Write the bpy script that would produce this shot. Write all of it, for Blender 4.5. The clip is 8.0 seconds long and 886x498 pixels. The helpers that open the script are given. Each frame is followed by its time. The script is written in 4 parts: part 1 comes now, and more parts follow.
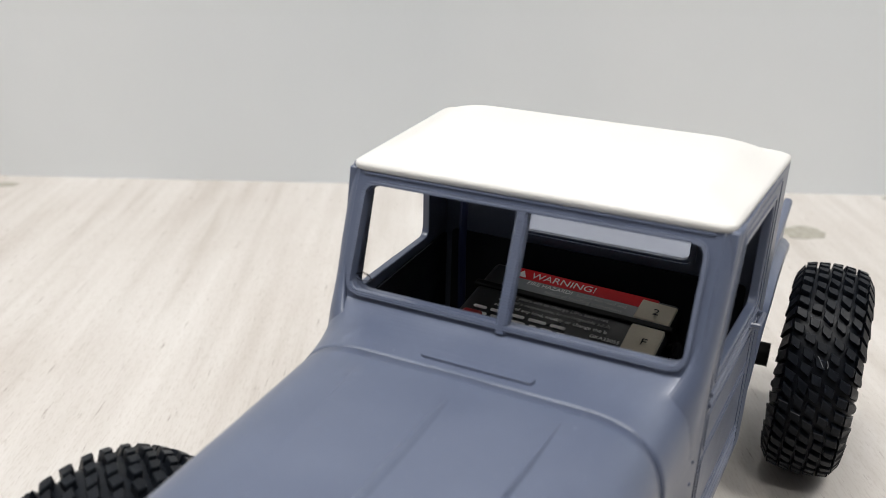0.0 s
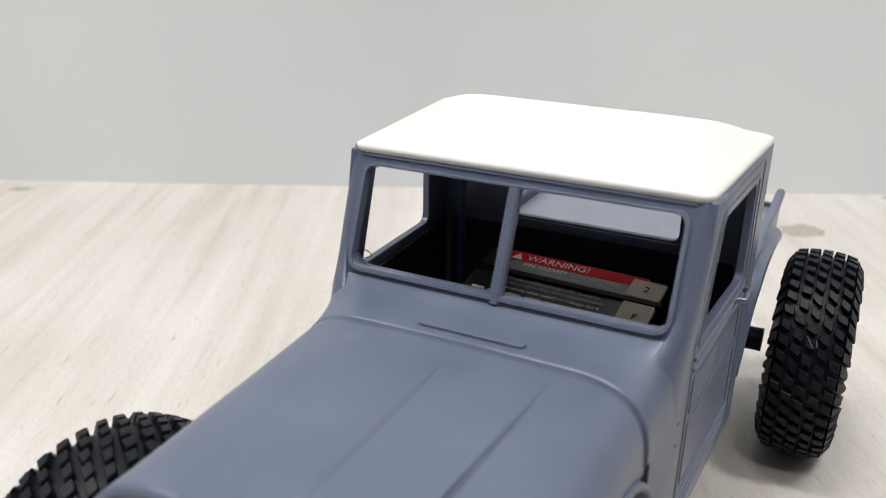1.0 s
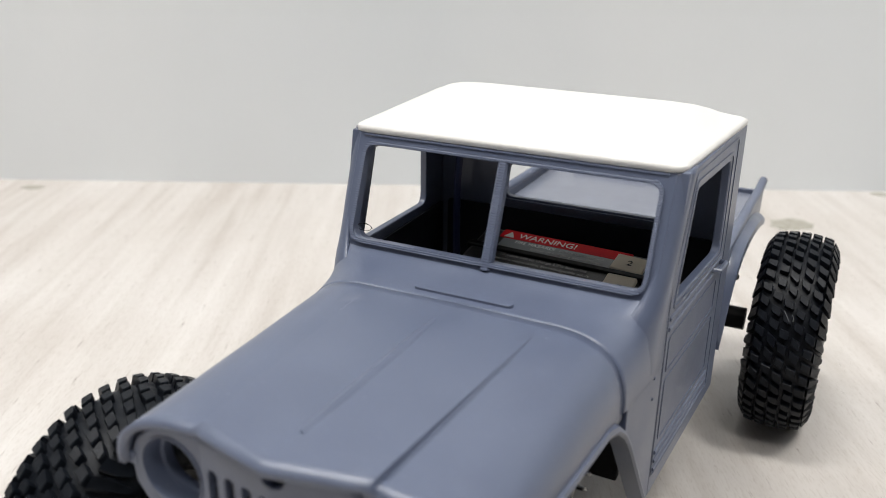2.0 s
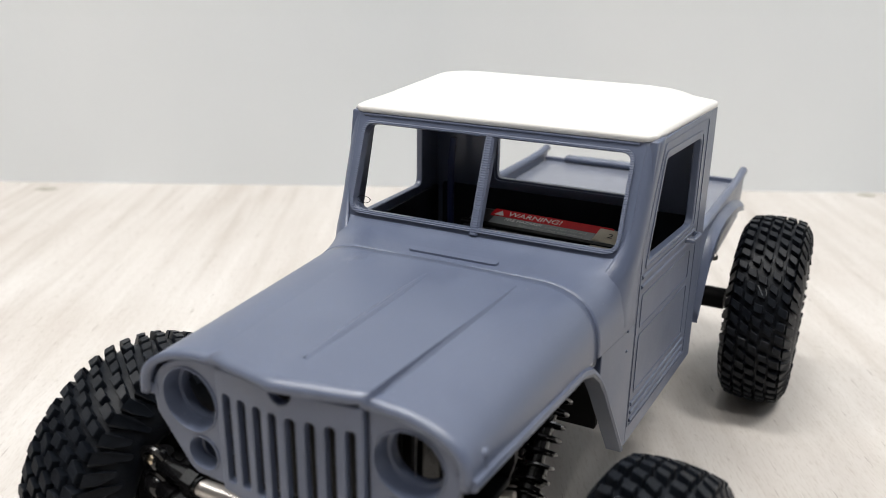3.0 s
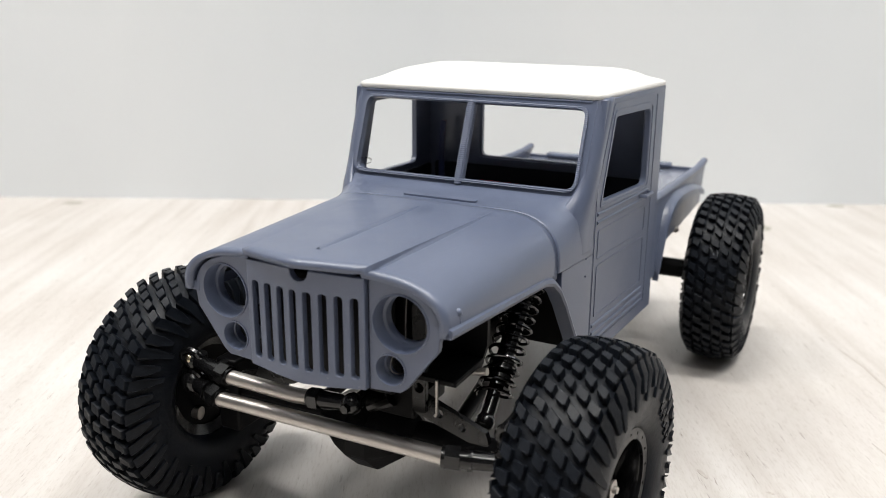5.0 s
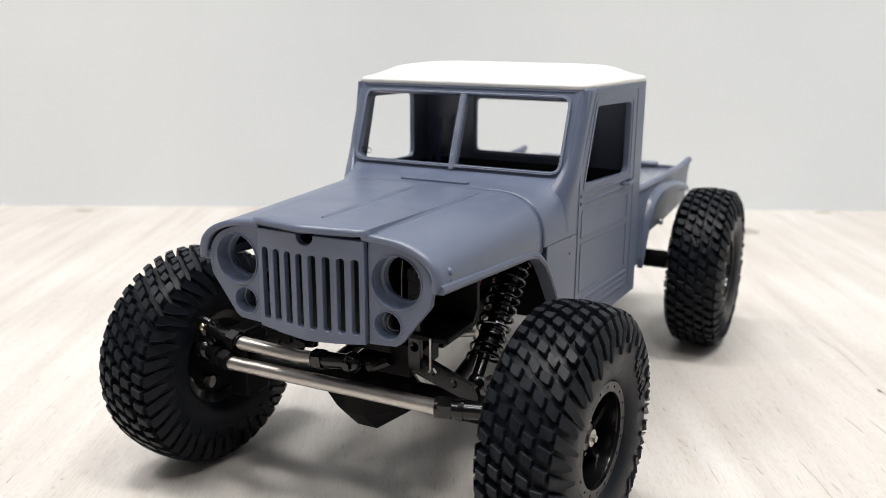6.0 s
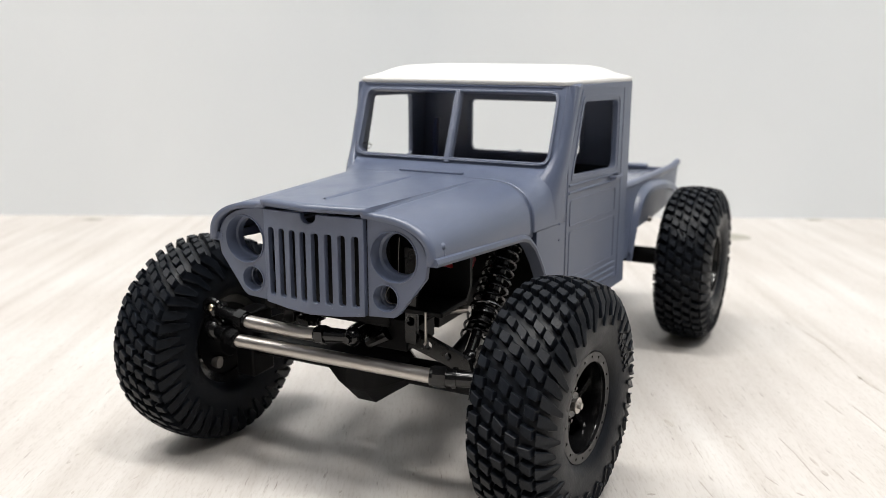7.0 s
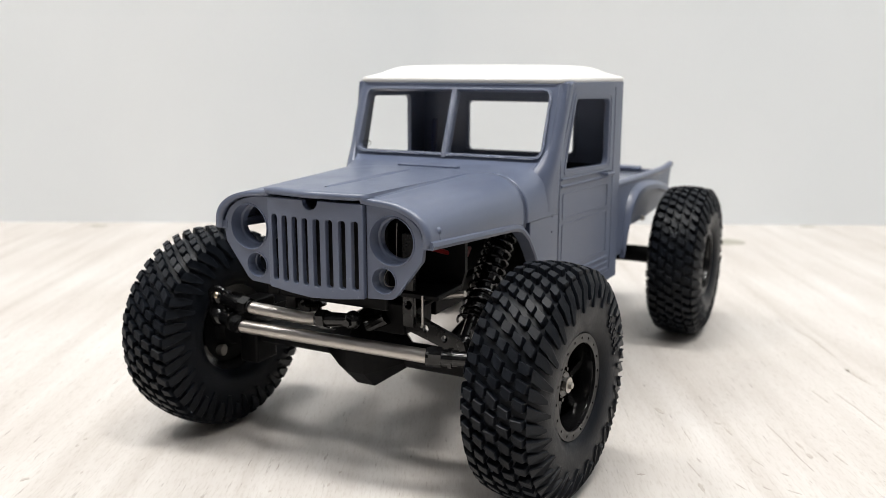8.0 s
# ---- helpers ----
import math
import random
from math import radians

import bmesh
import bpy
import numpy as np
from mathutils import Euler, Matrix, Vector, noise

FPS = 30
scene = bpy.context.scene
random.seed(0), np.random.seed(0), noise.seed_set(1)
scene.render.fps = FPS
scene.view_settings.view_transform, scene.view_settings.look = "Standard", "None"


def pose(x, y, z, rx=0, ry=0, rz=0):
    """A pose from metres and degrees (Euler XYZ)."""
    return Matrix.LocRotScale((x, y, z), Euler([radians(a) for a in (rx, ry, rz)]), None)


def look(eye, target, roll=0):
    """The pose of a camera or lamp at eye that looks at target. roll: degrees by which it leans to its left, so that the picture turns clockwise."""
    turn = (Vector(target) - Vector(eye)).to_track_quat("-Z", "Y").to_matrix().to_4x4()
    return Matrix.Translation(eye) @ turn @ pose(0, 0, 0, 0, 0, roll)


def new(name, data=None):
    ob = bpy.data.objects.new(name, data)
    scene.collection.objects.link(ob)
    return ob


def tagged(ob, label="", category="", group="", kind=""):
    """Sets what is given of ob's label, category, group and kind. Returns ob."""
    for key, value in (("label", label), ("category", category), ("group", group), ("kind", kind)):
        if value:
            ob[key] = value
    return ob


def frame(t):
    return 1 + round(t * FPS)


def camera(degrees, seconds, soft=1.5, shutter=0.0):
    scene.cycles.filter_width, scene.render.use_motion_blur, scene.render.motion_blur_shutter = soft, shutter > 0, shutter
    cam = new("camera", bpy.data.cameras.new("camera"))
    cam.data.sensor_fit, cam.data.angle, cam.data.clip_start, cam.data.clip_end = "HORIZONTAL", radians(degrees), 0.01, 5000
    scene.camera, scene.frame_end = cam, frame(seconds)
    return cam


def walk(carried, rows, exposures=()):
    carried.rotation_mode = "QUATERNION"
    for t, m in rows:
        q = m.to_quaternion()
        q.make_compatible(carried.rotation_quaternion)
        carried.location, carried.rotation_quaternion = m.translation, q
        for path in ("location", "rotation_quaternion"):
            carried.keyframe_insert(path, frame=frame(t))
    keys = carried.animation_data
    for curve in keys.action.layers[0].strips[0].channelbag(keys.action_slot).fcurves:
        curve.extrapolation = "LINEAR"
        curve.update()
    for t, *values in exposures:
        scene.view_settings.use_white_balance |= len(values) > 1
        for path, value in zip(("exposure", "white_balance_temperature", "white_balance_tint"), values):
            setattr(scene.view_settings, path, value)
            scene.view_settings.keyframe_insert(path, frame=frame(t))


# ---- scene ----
# camera: seconds, eye in metres, yaw to the left, pitch and roll in degrees
cam = camera(55.0, 8.0, soft=0.5)
cam.data.dof.use_dof, cam.data.dof.focus_distance, cam.data.dof.aperture_fstop = True, 0.188, 22.0
PATH = [
    (0, 0.04452, -0.07435, 0.14013, 25.283, -22.622, 1.604),
    (0.5, 0.04714, -0.07649, 0.13789, 25.762, -21.978, 1.263),
    (1, 0.05073, -0.08168, 0.13652, 25.988, -21.667, 1.047),
    (1.5, 0.05418, -0.08738, 0.13559, 26.060, -21.418, 0.932),
    (3, 0.06825, -0.10781, 0.12946, 26.496, -19.780, 0.686),
    (3.5, 0.07360, -0.11654, 0.12643, 26.548, -18.921, 0.689),
    (4, 0.07893, -0.12486, 0.12333, 26.659, -18.014, 0.569),
    (4.5, 0.08418, -0.13329, 0.11971, 26.733, -17.112, 0.462),
    (6, 0.09939, -0.15669, 0.10957, 26.990, -14.639, 0.231),
    (6.5, 0.10363, -0.16323, 0.10635, 27.045, -13.832, 0.170),
    (7, 0.10734, -0.16841, 0.10339, 27.154, -13.116, 0.071),
    (7.5, 0.11058, -0.17290, 0.10067, 27.264, -12.517, 0.027),
    (8, 0.11282, -0.17630, 0.09819, 27.264, -11.946, 0.053),
]
walk(cam, [(t, pose(x, y, z, 0, 0, yaw) @ pose(0, 0, 0, 90 + pitch, 0, 0) @ pose(0, 0, 0, 0, 0, roll)) for t, x, y, z, yaw, pitch, roll in PATH], [(0.0, -0.50), (1.5, -0.44), (3.5, -0.28), (6.0, -0.19), (8.0, -0.19)])

# ---- world and light ----
world = bpy.data.worlds.new("World")
scene.world = world
world.use_nodes = True
world.node_tree.nodes["Background"].inputs[0].default_value = (0.8, 0.85, 0.95, 1)
world.node_tree.nodes["Background"].inputs[1].default_value = 0.03


def area_lamp(name, eye, target, width, depth, watts, colour):
    data = bpy.data.lights.new(name, "AREA")
    data.shape, data.size, data.size_y, data.energy, data.color = "RECTANGLE", width, depth, watts, colour
    ob = new(name, data)
    ob.matrix_world = look(eye, target)
    return ob


for x, y, watts in ((-0.34, -0.24, 33.0), (0.78, -0.06, 34.0), (0.50, -1.05, 20.0), (-1.30, -0.50, 31.0)):
    area_lamp("ceiling_lamp_glow", (x, y, 2.34), (x, y, 0), 0.6, 0.3, watts, (1.0, 0.972, 0.935))
area_lamp("window_daylight", (1.12, 0.72, 1.25), (0.05, 0.10, 0.0), 0.6, 0.9, 4.0, (0.94, 0.97, 1.0))

# ---- materials ----


def material(name):
    mat = bpy.data.materials.new(name)
    mat.use_nodes = True
    nt = mat.node_tree
    return mat, nt, nt.nodes["Principled BSDF"]


def node(nt, kind, **inputs):
    n = nt.nodes.new(kind)
    for key, value in inputs.items():
        n.inputs[key.replace("_", " ")].default_value = value
    return n


def ramp(nt, source, stops):
    r = nt.nodes.new("ShaderNodeValToRGB")
    while len(r.color_ramp.elements) < len(stops):
        r.color_ramp.elements.new(0.5)
    for e, (at, colour) in zip(r.color_ramp.elements, stops):
        e.position, e.color = at, (*colour, 1)
    nt.links.new(source, r.inputs[0])
    return r


def bump(nt, bsdf, source, strength, distance, previous=None):
    b = node(nt, "ShaderNodeBump", Strength=strength, Distance=distance)
    nt.links.new(source, b.inputs["Height"])
    if previous:
        nt.links.new(previous.outputs[0], b.inputs["Normal"])
    nt.links.new(b.outputs[0], bsdf.inputs["Normal"])
    return b


def coords(nt, scale=(1, 1, 1), turn=(0, 0, 0)):
    """Object coordinates, turned and then scaled."""
    tc = nt.nodes.new("ShaderNodeTexCoord")
    mp = nt.nodes.new("ShaderNodeMapping")
    mp.vector_type = "TEXTURE"
    scale = [1 / v for v in scale]
    mp.inputs["Scale"].default_value = scale
    mp.inputs["Rotation"].default_value = turn
    nt.links.new(tc.outputs["Object"], mp.inputs[0])
    return mp.outputs[0]


def mottled(name, low, high, rough, scale, metallic=0.0, grain=0.0, grain_scale=2000.0, rough_var=0.08, spec=0.5):
    """A plain surface with blotches at one scale and grain at another."""
    mat, nt, bsdf = material(name)
    at = coords(nt)
    big = node(nt, "ShaderNodeTexNoise", Scale=scale, Detail=4.0)
    nt.links.new(at, big.inputs["Vector"])
    r = ramp(nt, big.outputs[0], [(0.3, low), (0.7, high)])
    nt.links.new(r.outputs[0], bsdf.inputs["Base Color"])
    rr = ramp(nt, big.outputs[0], [(0.3, (rough - rough_var,) * 3), (0.7, (rough + rough_var,) * 3)])
    nt.links.new(rr.outputs[0], bsdf.inputs["Roughness"])
    bsdf.inputs["Metallic"].default_value = metallic
    bsdf.inputs["Specular IOR Level"].default_value = spec
    if grain:
        fine = node(nt, "ShaderNodeTexNoise", Scale=grain_scale, Detail=3.0)
        nt.links.new(at, fine.inputs["Vector"])
        bump(nt, bsdf, fine.outputs[0], grain, 0.0002)
    return mat


def printed(name, low, high, rough, line=0.3, pitch=1250.0):
    """Printed plastic: fine layer lines stacked upwards, with faint blotches and a satin gloss."""
    mat, nt, bsdf = material(name)
    at = coords(nt)
    big = node(nt, "ShaderNodeTexNoise", Scale=90.0, Detail=5.0)
    nt.links.new(at, big.inputs["Vector"])
    r = ramp(nt, big.outputs[0], [(0.3, low), (0.7, high)])
    speck = node(nt, "ShaderNodeTexNoise", Scale=1300.0, Detail=1.0)
    nt.links.new(at, speck.inputs["Vector"])
    dust = ramp(nt, speck.outputs[0], [(0.76, (0, 0, 0)), (0.84, (0.22, 0.22, 0.22))])
    mix = nt.nodes.new("ShaderNodeMix")
    mix.data_type = "RGBA"
    nt.links.new(dust.outputs[0], mix.inputs[0])
    nt.links.new(r.outputs[0], mix.inputs[6])
    mix.inputs[7].default_value = (0.42, 0.44, 0.48, 1)
    nt.links.new(mix.outputs[2], bsdf.inputs["Base Color"])
    rr = ramp(nt, big.outputs[0], [(0.3, (rough - 0.05,) * 3), (0.7, (rough + 0.07,) * 3)])
    nt.links.new(rr.outputs[0], bsdf.inputs["Roughness"])
    bsdf.inputs["Specular IOR Level"].default_value = 0.62
    wave = node(nt, "ShaderNodeTexWave", Scale=pitch, Distortion=0.25, Detail=1.0)
    wave.wave_type, wave.bands_direction = "BANDS", "Z"
    nt.links.new(at, wave.inputs["Vector"])
    b = bump(nt, bsdf, wave.outputs[0], line, 0.00006)
    fine = node(nt, "ShaderNodeTexNoise", Scale=2600.0, Detail=2.0)
    nt.links.new(at, fine.inputs["Vector"])
    bump(nt, bsdf, fine.outputs[0], 0.18, 0.0001, b)
    return mat


BLUE = printed("slate_blue_print", (0.085, 0.104, 0.161), (0.099, 0.120, 0.180), 0.33, 0.08, 1600.0)
SLICK = printed("slate_blue_smooth_print", (0.15, 0.165, 0.21), (0.17, 0.185, 0.23), 0.16, 0.05, 1600.0)
RIDGED = printed("slate_blue_ridged_print", (0.094, 0.115, 0.176), (0.109, 0.131, 0.196), 0.38, 0.9, 700.0)
WHITE = mottled("white_print", (0.66, 0.65, 0.63), (0.695, 0.685, 0.665), 0.42, 60.0, grain=0.06, grain_scale=1800.0)
RUBBER = mottled("tyre_rubber", (0.0032, 0.0044, 0.0070), (0.0072, 0.0092, 0.0132), 0.44, 260.0, grain=0.3, grain_scale=1900.0, spec=0.17)
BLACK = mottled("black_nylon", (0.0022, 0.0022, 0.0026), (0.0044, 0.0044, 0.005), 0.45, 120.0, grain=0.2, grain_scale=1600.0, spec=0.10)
DARK_SHEET = mottled("cab_dark_sheet", (0.010, 0.012, 0.018), (0.014, 0.016, 0.024), 0.6, 200.0, spec=0.2)
GLOSS = mottled("black_gloss", (0.003, 0.003, 0.0033), (0.005, 0.005, 0.0055), 0.16, 120.0, spec=0.5)
SATIN = mottled("black_satin", (0.004, 0.004, 0.0045), (0.007, 0.007, 0.0075), 0.28, 160.0, spec=0.4)
ANODISED = mottled("black_anodised", (0.009, 0.009, 0.010), (0.016, 0.016, 0.017), 0.34, 300.0, metallic=0.6)
DARK_CHROME = mottled("black_chrome", (0.08, 0.08, 0.083), (0.12, 0.12, 0.124), 0.18, 200.0, metallic=1.0)
STEEL = mottled("brushed_steel", (0.44, 0.41, 0.38), (0.51, 0.48, 0.45), 0.38, 200.0, metallic=1.0)
BRASS = mottled("brass_ball", (0.62, 0.50, 0.36), (0.70, 0.58, 0.42), 0.2, 200.0, metallic=1.0)
LABEL_BLACK = mottled("label_black", (0.010, 0.010, 0.011), (0.014, 0.014, 0.015), 0.35, 80.0)
LABEL_RED = mottled("label_red", (0.58, 0.006, 0.014), (0.66, 0.010, 0.018), 0.6, 80.0, spec=0.15)
LABEL_GREY = mottled("label_grey", (0.16, 0.17, 0.18), (0.19, 0.20, 0.21), 0.4, 80.0)
INK = mottled("label_ink", (0.74, 0.74, 0.72), (0.80, 0.80, 0.78), 0.5, 80.0)
FADED = mottled("label_faded_ink", (0.34, 0.34, 0.33), (0.42, 0.42, 0.41), 0.6, 400.0)
PAPER = mottled("cream_tape", (0.60, 0.54, 0.42), (0.70, 0.64, 0.52), 0.75, 150.0, grain=0.2)
WIRE_RED = mottled("red_wire", (0.25, 0.01, 0.01), (0.32, 0.015, 0.015), 0.4, 100.0)
WIRE_BLUE = mottled("blue_wire", (0.012, 0.02, 0.07), (0.016, 0.026, 0.09), 0.4, 100.0)
KNOT = mottled("wood_knot", (0.24, 0.23, 0.19), (0.40, 0.38, 0.33), 0.6, 400.0)
WORN = mottled("worn_wood", (0.34, 0.305, 0.27), (0.50, 0.46, 0.42), 0.6, 500.0)
PLUG_WHITE = mottled("plug_white", (0.75, 0.75, 0.74), (0.8, 0.8, 0.79), 0.4, 20.0)


def wall_paint():
    mat, nt, bsdf = material("wall_paint")
    at = coords(nt)
    # broad paint tones; the wall's soft shadow streaks are put into this colour
    big = node(nt, "ShaderNodeTexNoise", Scale=1.0, Detail=3.0, Distortion=0.6)
    nt.links.new(coords(nt, (3.5, 3.5, 1.6)), big.inputs["Vector"])
    r = ramp(nt, big.outputs[0], [(0.3, (0.755, 0.80, 0.835)), (0.65, (0.85, 0.88, 0.90))])
    nt.links.new(r.outputs[0], bsdf.inputs["Base Color"])
    bsdf.inputs["Roughness"].default_value = 0.6
    fine = node(nt, "ShaderNodeTexNoise", Scale=300.0, Detail=3.0)
    nt.links.new(at, fine.inputs["Vector"])
    bump(nt, bsdf, fine.outputs[0], 0.15, 0.0005)
    return mat


def whitewashed_wood():
    """Pale washed wood with long streaks of grain and short dark flecks along it."""
    mat, nt, bsdf = material("whitewashed_wood")
    turn = (0, 0, radians(GRAIN))
    streak = node(nt, "ShaderNodeTexNoise", Scale=1.0, Detail=5.0, Roughness=0.6)
    nt.links.new(coords(nt, (5, 75, 60), turn), streak.inputs["Vector"])
    base = ramp(nt, streak.outputs[0], [(0.25, (0.435, 0.402, 0.370)), (0.45, (0.538, 0.512, 0.487)), (0.72, (0.62, 0.60, 0.579))])
    blotch = node(nt, "ShaderNodeTexNoise", Scale=14.0, Detail=3.0)
    nt.links.new(coords(nt), blotch.inputs["Vector"])
    tint = ramp(nt, blotch.outputs[0], [(0.3, (0.90, 0.88, 0.86)), (0.7, (1.0, 1.0, 1.0))])
    mix = nt.nodes.new("ShaderNodeMix")
    mix.data_type, mix.blend_type = "RGBA", "MULTIPLY"
    mix.inputs[0].default_value = 1.0
    nt.links.new(base.outputs[0], mix.inputs[6])
    nt.links.new(tint.outputs[0], mix.inputs[7])
    fleck = node(nt, "ShaderNodeTexNoise", Scale=1.0, Detail=4.0, Roughness=0.7)
    nt.links.new(coords(nt, (70, 800, 300), turn), fleck.inputs["Vector"])
    dark = ramp(nt, fleck.outputs[0], [(0.29, (0.28, 0.23, 0.19)), (0.375, (1.0, 1.0, 1.0))])
    mix2 = nt.nodes.new("ShaderNodeMix")
    mix2.data_type, mix2.blend_type = "RGBA", "MULTIPLY"
    mix2.inputs[0].default_value = 0.72
    nt.links.new(mix.outputs[2], mix2.inputs[6])
    nt.links.new(dark.outputs[0], mix2.inputs[7])
    fine = node(nt, "ShaderNodeTexNoise", Scale=1.0, Detail=3.0, Roughness=0.75)
    nt.links.new(coords(nt, (260, 1500, 300), turn), fine.inputs["Vector"])
    grit = ramp(nt, fine.outputs[0], [(0.32, (0.66, 0.61, 0.56)), (0.50, (1.0, 1.0, 1.0))])
    mix3 = nt.nodes.new("ShaderNodeMix")
    mix3.data_type, mix3.blend_type = "RGBA", "MULTIPLY"
    mix3.inputs[0].default_value = 0.42
    nt.links.new(mix2.outputs[2], mix3.inputs[6])
    nt.links.new(grit.outputs[0], mix3.inputs[7])
    nt.links.new(mix3.outputs[2], bsdf.inputs["Base Color"])
    rr = ramp(nt, streak.outputs[0], [(0.3, (0.50,) * 3), (0.7, (0.36,) * 3)])
    nt.links.new(rr.outputs[0], bsdf.inputs["Roughness"])
    b = bump(nt, bsdf, streak.outputs[0], 0.12, 0.0004)
    bump(nt, bsdf, fleck.outputs[0], 0.10, 0.0002, b)
    return mat


# dark colour for walls out of view, to cut fill light on the truck's front
PAINT_LOW_FILL = mottled("low_fill_paint", (0.08, 0.082, 0.088), (0.10, 0.102, 0.108), 0.7, 5.0)
GRAIN = 117.0
WOOD = whitewashed_wood()
PAINT = wall_paint()

# ---- building helpers: the truck is laid out in units of 1.07 mm, x to its left side, y to its tail, floor at z = 0 ----
U = 0.00107


def scaled(bm, origin=(0, 0, 0)):
    bmesh.ops.transform(bm, matrix=Matrix.Scale(U, 4) @ Matrix.Translation(-Vector(origin)), verts=bm.verts)


def mesh_of(name, bm, mats, smooth=35.0):
    bmesh.ops.recalc_face_normals(bm, faces=bm.faces)
    me = bpy.data.meshes.new(name)
    bm.to_mesh(me)
    bm.free()
    for m in mats if isinstance(mats, (list, tuple)) else [mats]:
        me.materials.append(m)
    if smooth:
        me.polygons.foreach_set("use_smooth", [True] * len(me.polygons))
        me.set_sharp_from_angle(angle=radians(smooth))
    return me


ORIGIN = {}


def thing(name, origin, label, category, group="", kind=""):
    """An Empty at the base of a thing; origin in units."""
    ob = new(name)
    ob.empty_display_size = 0.01
    ob.location = Vector(origin) * U
    ORIGIN[ob.name] = tuple(origin)
    return tagged(ob, label, category, group, kind)


def part(name, bm, mats, parent, label="", smooth=35.0, bevel=0.0, segments=2, thick=0.0, offset=-1.0):
    """Links a bmesh laid out in units as one mesh under a thing or a part."""
    origin = ORIGIN[parent.name]
    scaled(bm, origin)
    ob = new(name, mesh_of(name, bm, mats, smooth))
    ob.parent = parent
    ORIGIN[ob.name] = origin
    if thick:
        m = ob.modifiers.new("thickness", "SOLIDIFY")
        m.thickness, m.offset = thick * U, offset
    if bevel:
        m = ob.modifiers.new("edges", "BEVEL")
        m.width, m.segments, m.limit_method, m.angle_limit = bevel * U, segments, "ANGLE", radians(40)
    return tagged(ob, label)


def box(bm, x0, y0, z0, x1, y1, z1, m=None):
    made = bmesh.ops.create_cube(bm, size=1.0)["verts"]
    place = Matrix.Translation(((x0 + x1) / 2, (y0 + y1) / 2, (z0 + z1) / 2)) @ Matrix.Diagonal((x1 - x0, y1 - y0, z1 - z0, 1))
    bmesh.ops.transform(bm, matrix=(m or Matrix()) @ place, verts=made)
    return made


def rod(bm, a, b, ra, rb=None, n=16, caps=True):
    """A round bar from a to b."""
    a, b = Vector(a), Vector(b)
    rb = ra if rb is None else rb
    d = b - a
    turn = d.to_track_quat("Z", "Y").to_matrix().to_4x4()
    made = bmesh.ops.create_cone(bm, cap_ends=caps, segments=n, radius1=ra, radius2=rb, depth=d.length)["verts"]
    bmesh.ops.transform(bm, matrix=Matrix.Translation((a + b) / 2) @ turn, verts=made)
    return made


def ball(bm, at, r, n=12):
    made = bmesh.ops.create_uvsphere(bm, u_segments=n, v_segments=n // 2 + 2, radius=r)["verts"]
    bmesh.ops.translate(bm, vec=at, verts=made)
    return made


def tube(bm, path, r, n=8, closed=False):
    """A round tube along a line of points."""
    path = [Vector(p) for p in path]
    rings, last = [], None
    count = len(path)
    for i, p in enumerate(path):
        a = path[(i - 1) % count] if closed or i else p
        b = path[(i + 1) % count] if closed or i < count - 1 else p
        d = (b - a).normalized()
        if last is None:
            last = d.orthogonal().normalized()
        last = (last - d * last.dot(d)).normalized()
        side = d.cross(last)
        rings.append([bm.verts.new(p + r * (math.cos(t) * last + math.sin(t) * side)) for t in (2 * math.pi * k / n for k in range(n))])
    for i in range(count if closed else count - 1):
        for k in range(n):
            a, b = rings[i], rings[(i + 1) % count]
            bm.faces.new((a[k], a[(k + 1) % n], b[(k + 1) % n], b[k]))
    if not closed:
        bm.faces.new(rings[0][::-1])
        bm.faces.new(rings[-1])


def sheet(bm, rows):
    """A grid of faces through rows of points."""
    grid = [[bm.verts.new(p) for p in row] for row in rows]
    for a, b in zip(grid, grid[1:]):
        for k in range(len(a) - 1):
            bm.faces.new((a[k], a[k + 1], b[k + 1], b[k]))
    return grid


def rounded(points, r, n=5):
    """The corners of a polygon rounded off; r is one radius or one for each corner."""
    out = []
    count = len(points)
    for i, p in enumerate(points):
        rad = r[i] if isinstance(r, (list, tuple)) else r
        p = Vector(p)
        a, b = Vector(points[i - 1]) - p, Vector(points[(i + 1) % count]) - p
        if rad <= 0:
            out.append(tuple(p))
            continue
        half = a.angle(b) / 2
        cut = min(rad / math.tan(half), 0.45 * a.length, 0.45 * b.length)
        pa, pb = p + a.normalized() * cut, p + b.normalized() * cut
        for k in range(n + 1):
            t = k / n
            out.append(tuple((1 - t) ** 2 * pa + 2 * t * (1 - t) * p + t * t * pb))
    return out


def circle(cx, cy, r, n=32, rz=None):
    return [(cx + r * math.cos(2 * math.pi * k / n), cy + (rz or r) * math.sin(2 * math.pi * k / n)) for k in range(n)]


def plate(bm, outer, holes, thick, put):
    """A plate with holes: outlines in the plane, laid into space by put(u, v, w), w from 0 to thick."""
    start = len(bm.verts)
    edges = []
    for loop in [outer, *holes]:
        vs = [bm.verts.new((u, v, 0)) for u, v in loop]
        edges += [bm.edges.new((a, b)) for a, b in zip(vs, vs[1:] + vs[:1])]
    faces = [f for f in bmesh.ops.triangle_fill(bm, edges=edges, use_beauty=True, use_dissolve=False)["geom"] if isinstance(f, bmesh.types.BMFace)]
    grown = bmesh.ops.extrude_face_region(bm, geom=faces)["geom"]
    bmesh.ops.translate(bm, vec=(0, 0, thick), verts=[v for v in grown if isinstance(v, bmesh.types.BMVert)])
    bm.verts.ensure_lookup_table()
    for v in bm.verts[start:]:
        v.co = put(*v.co)


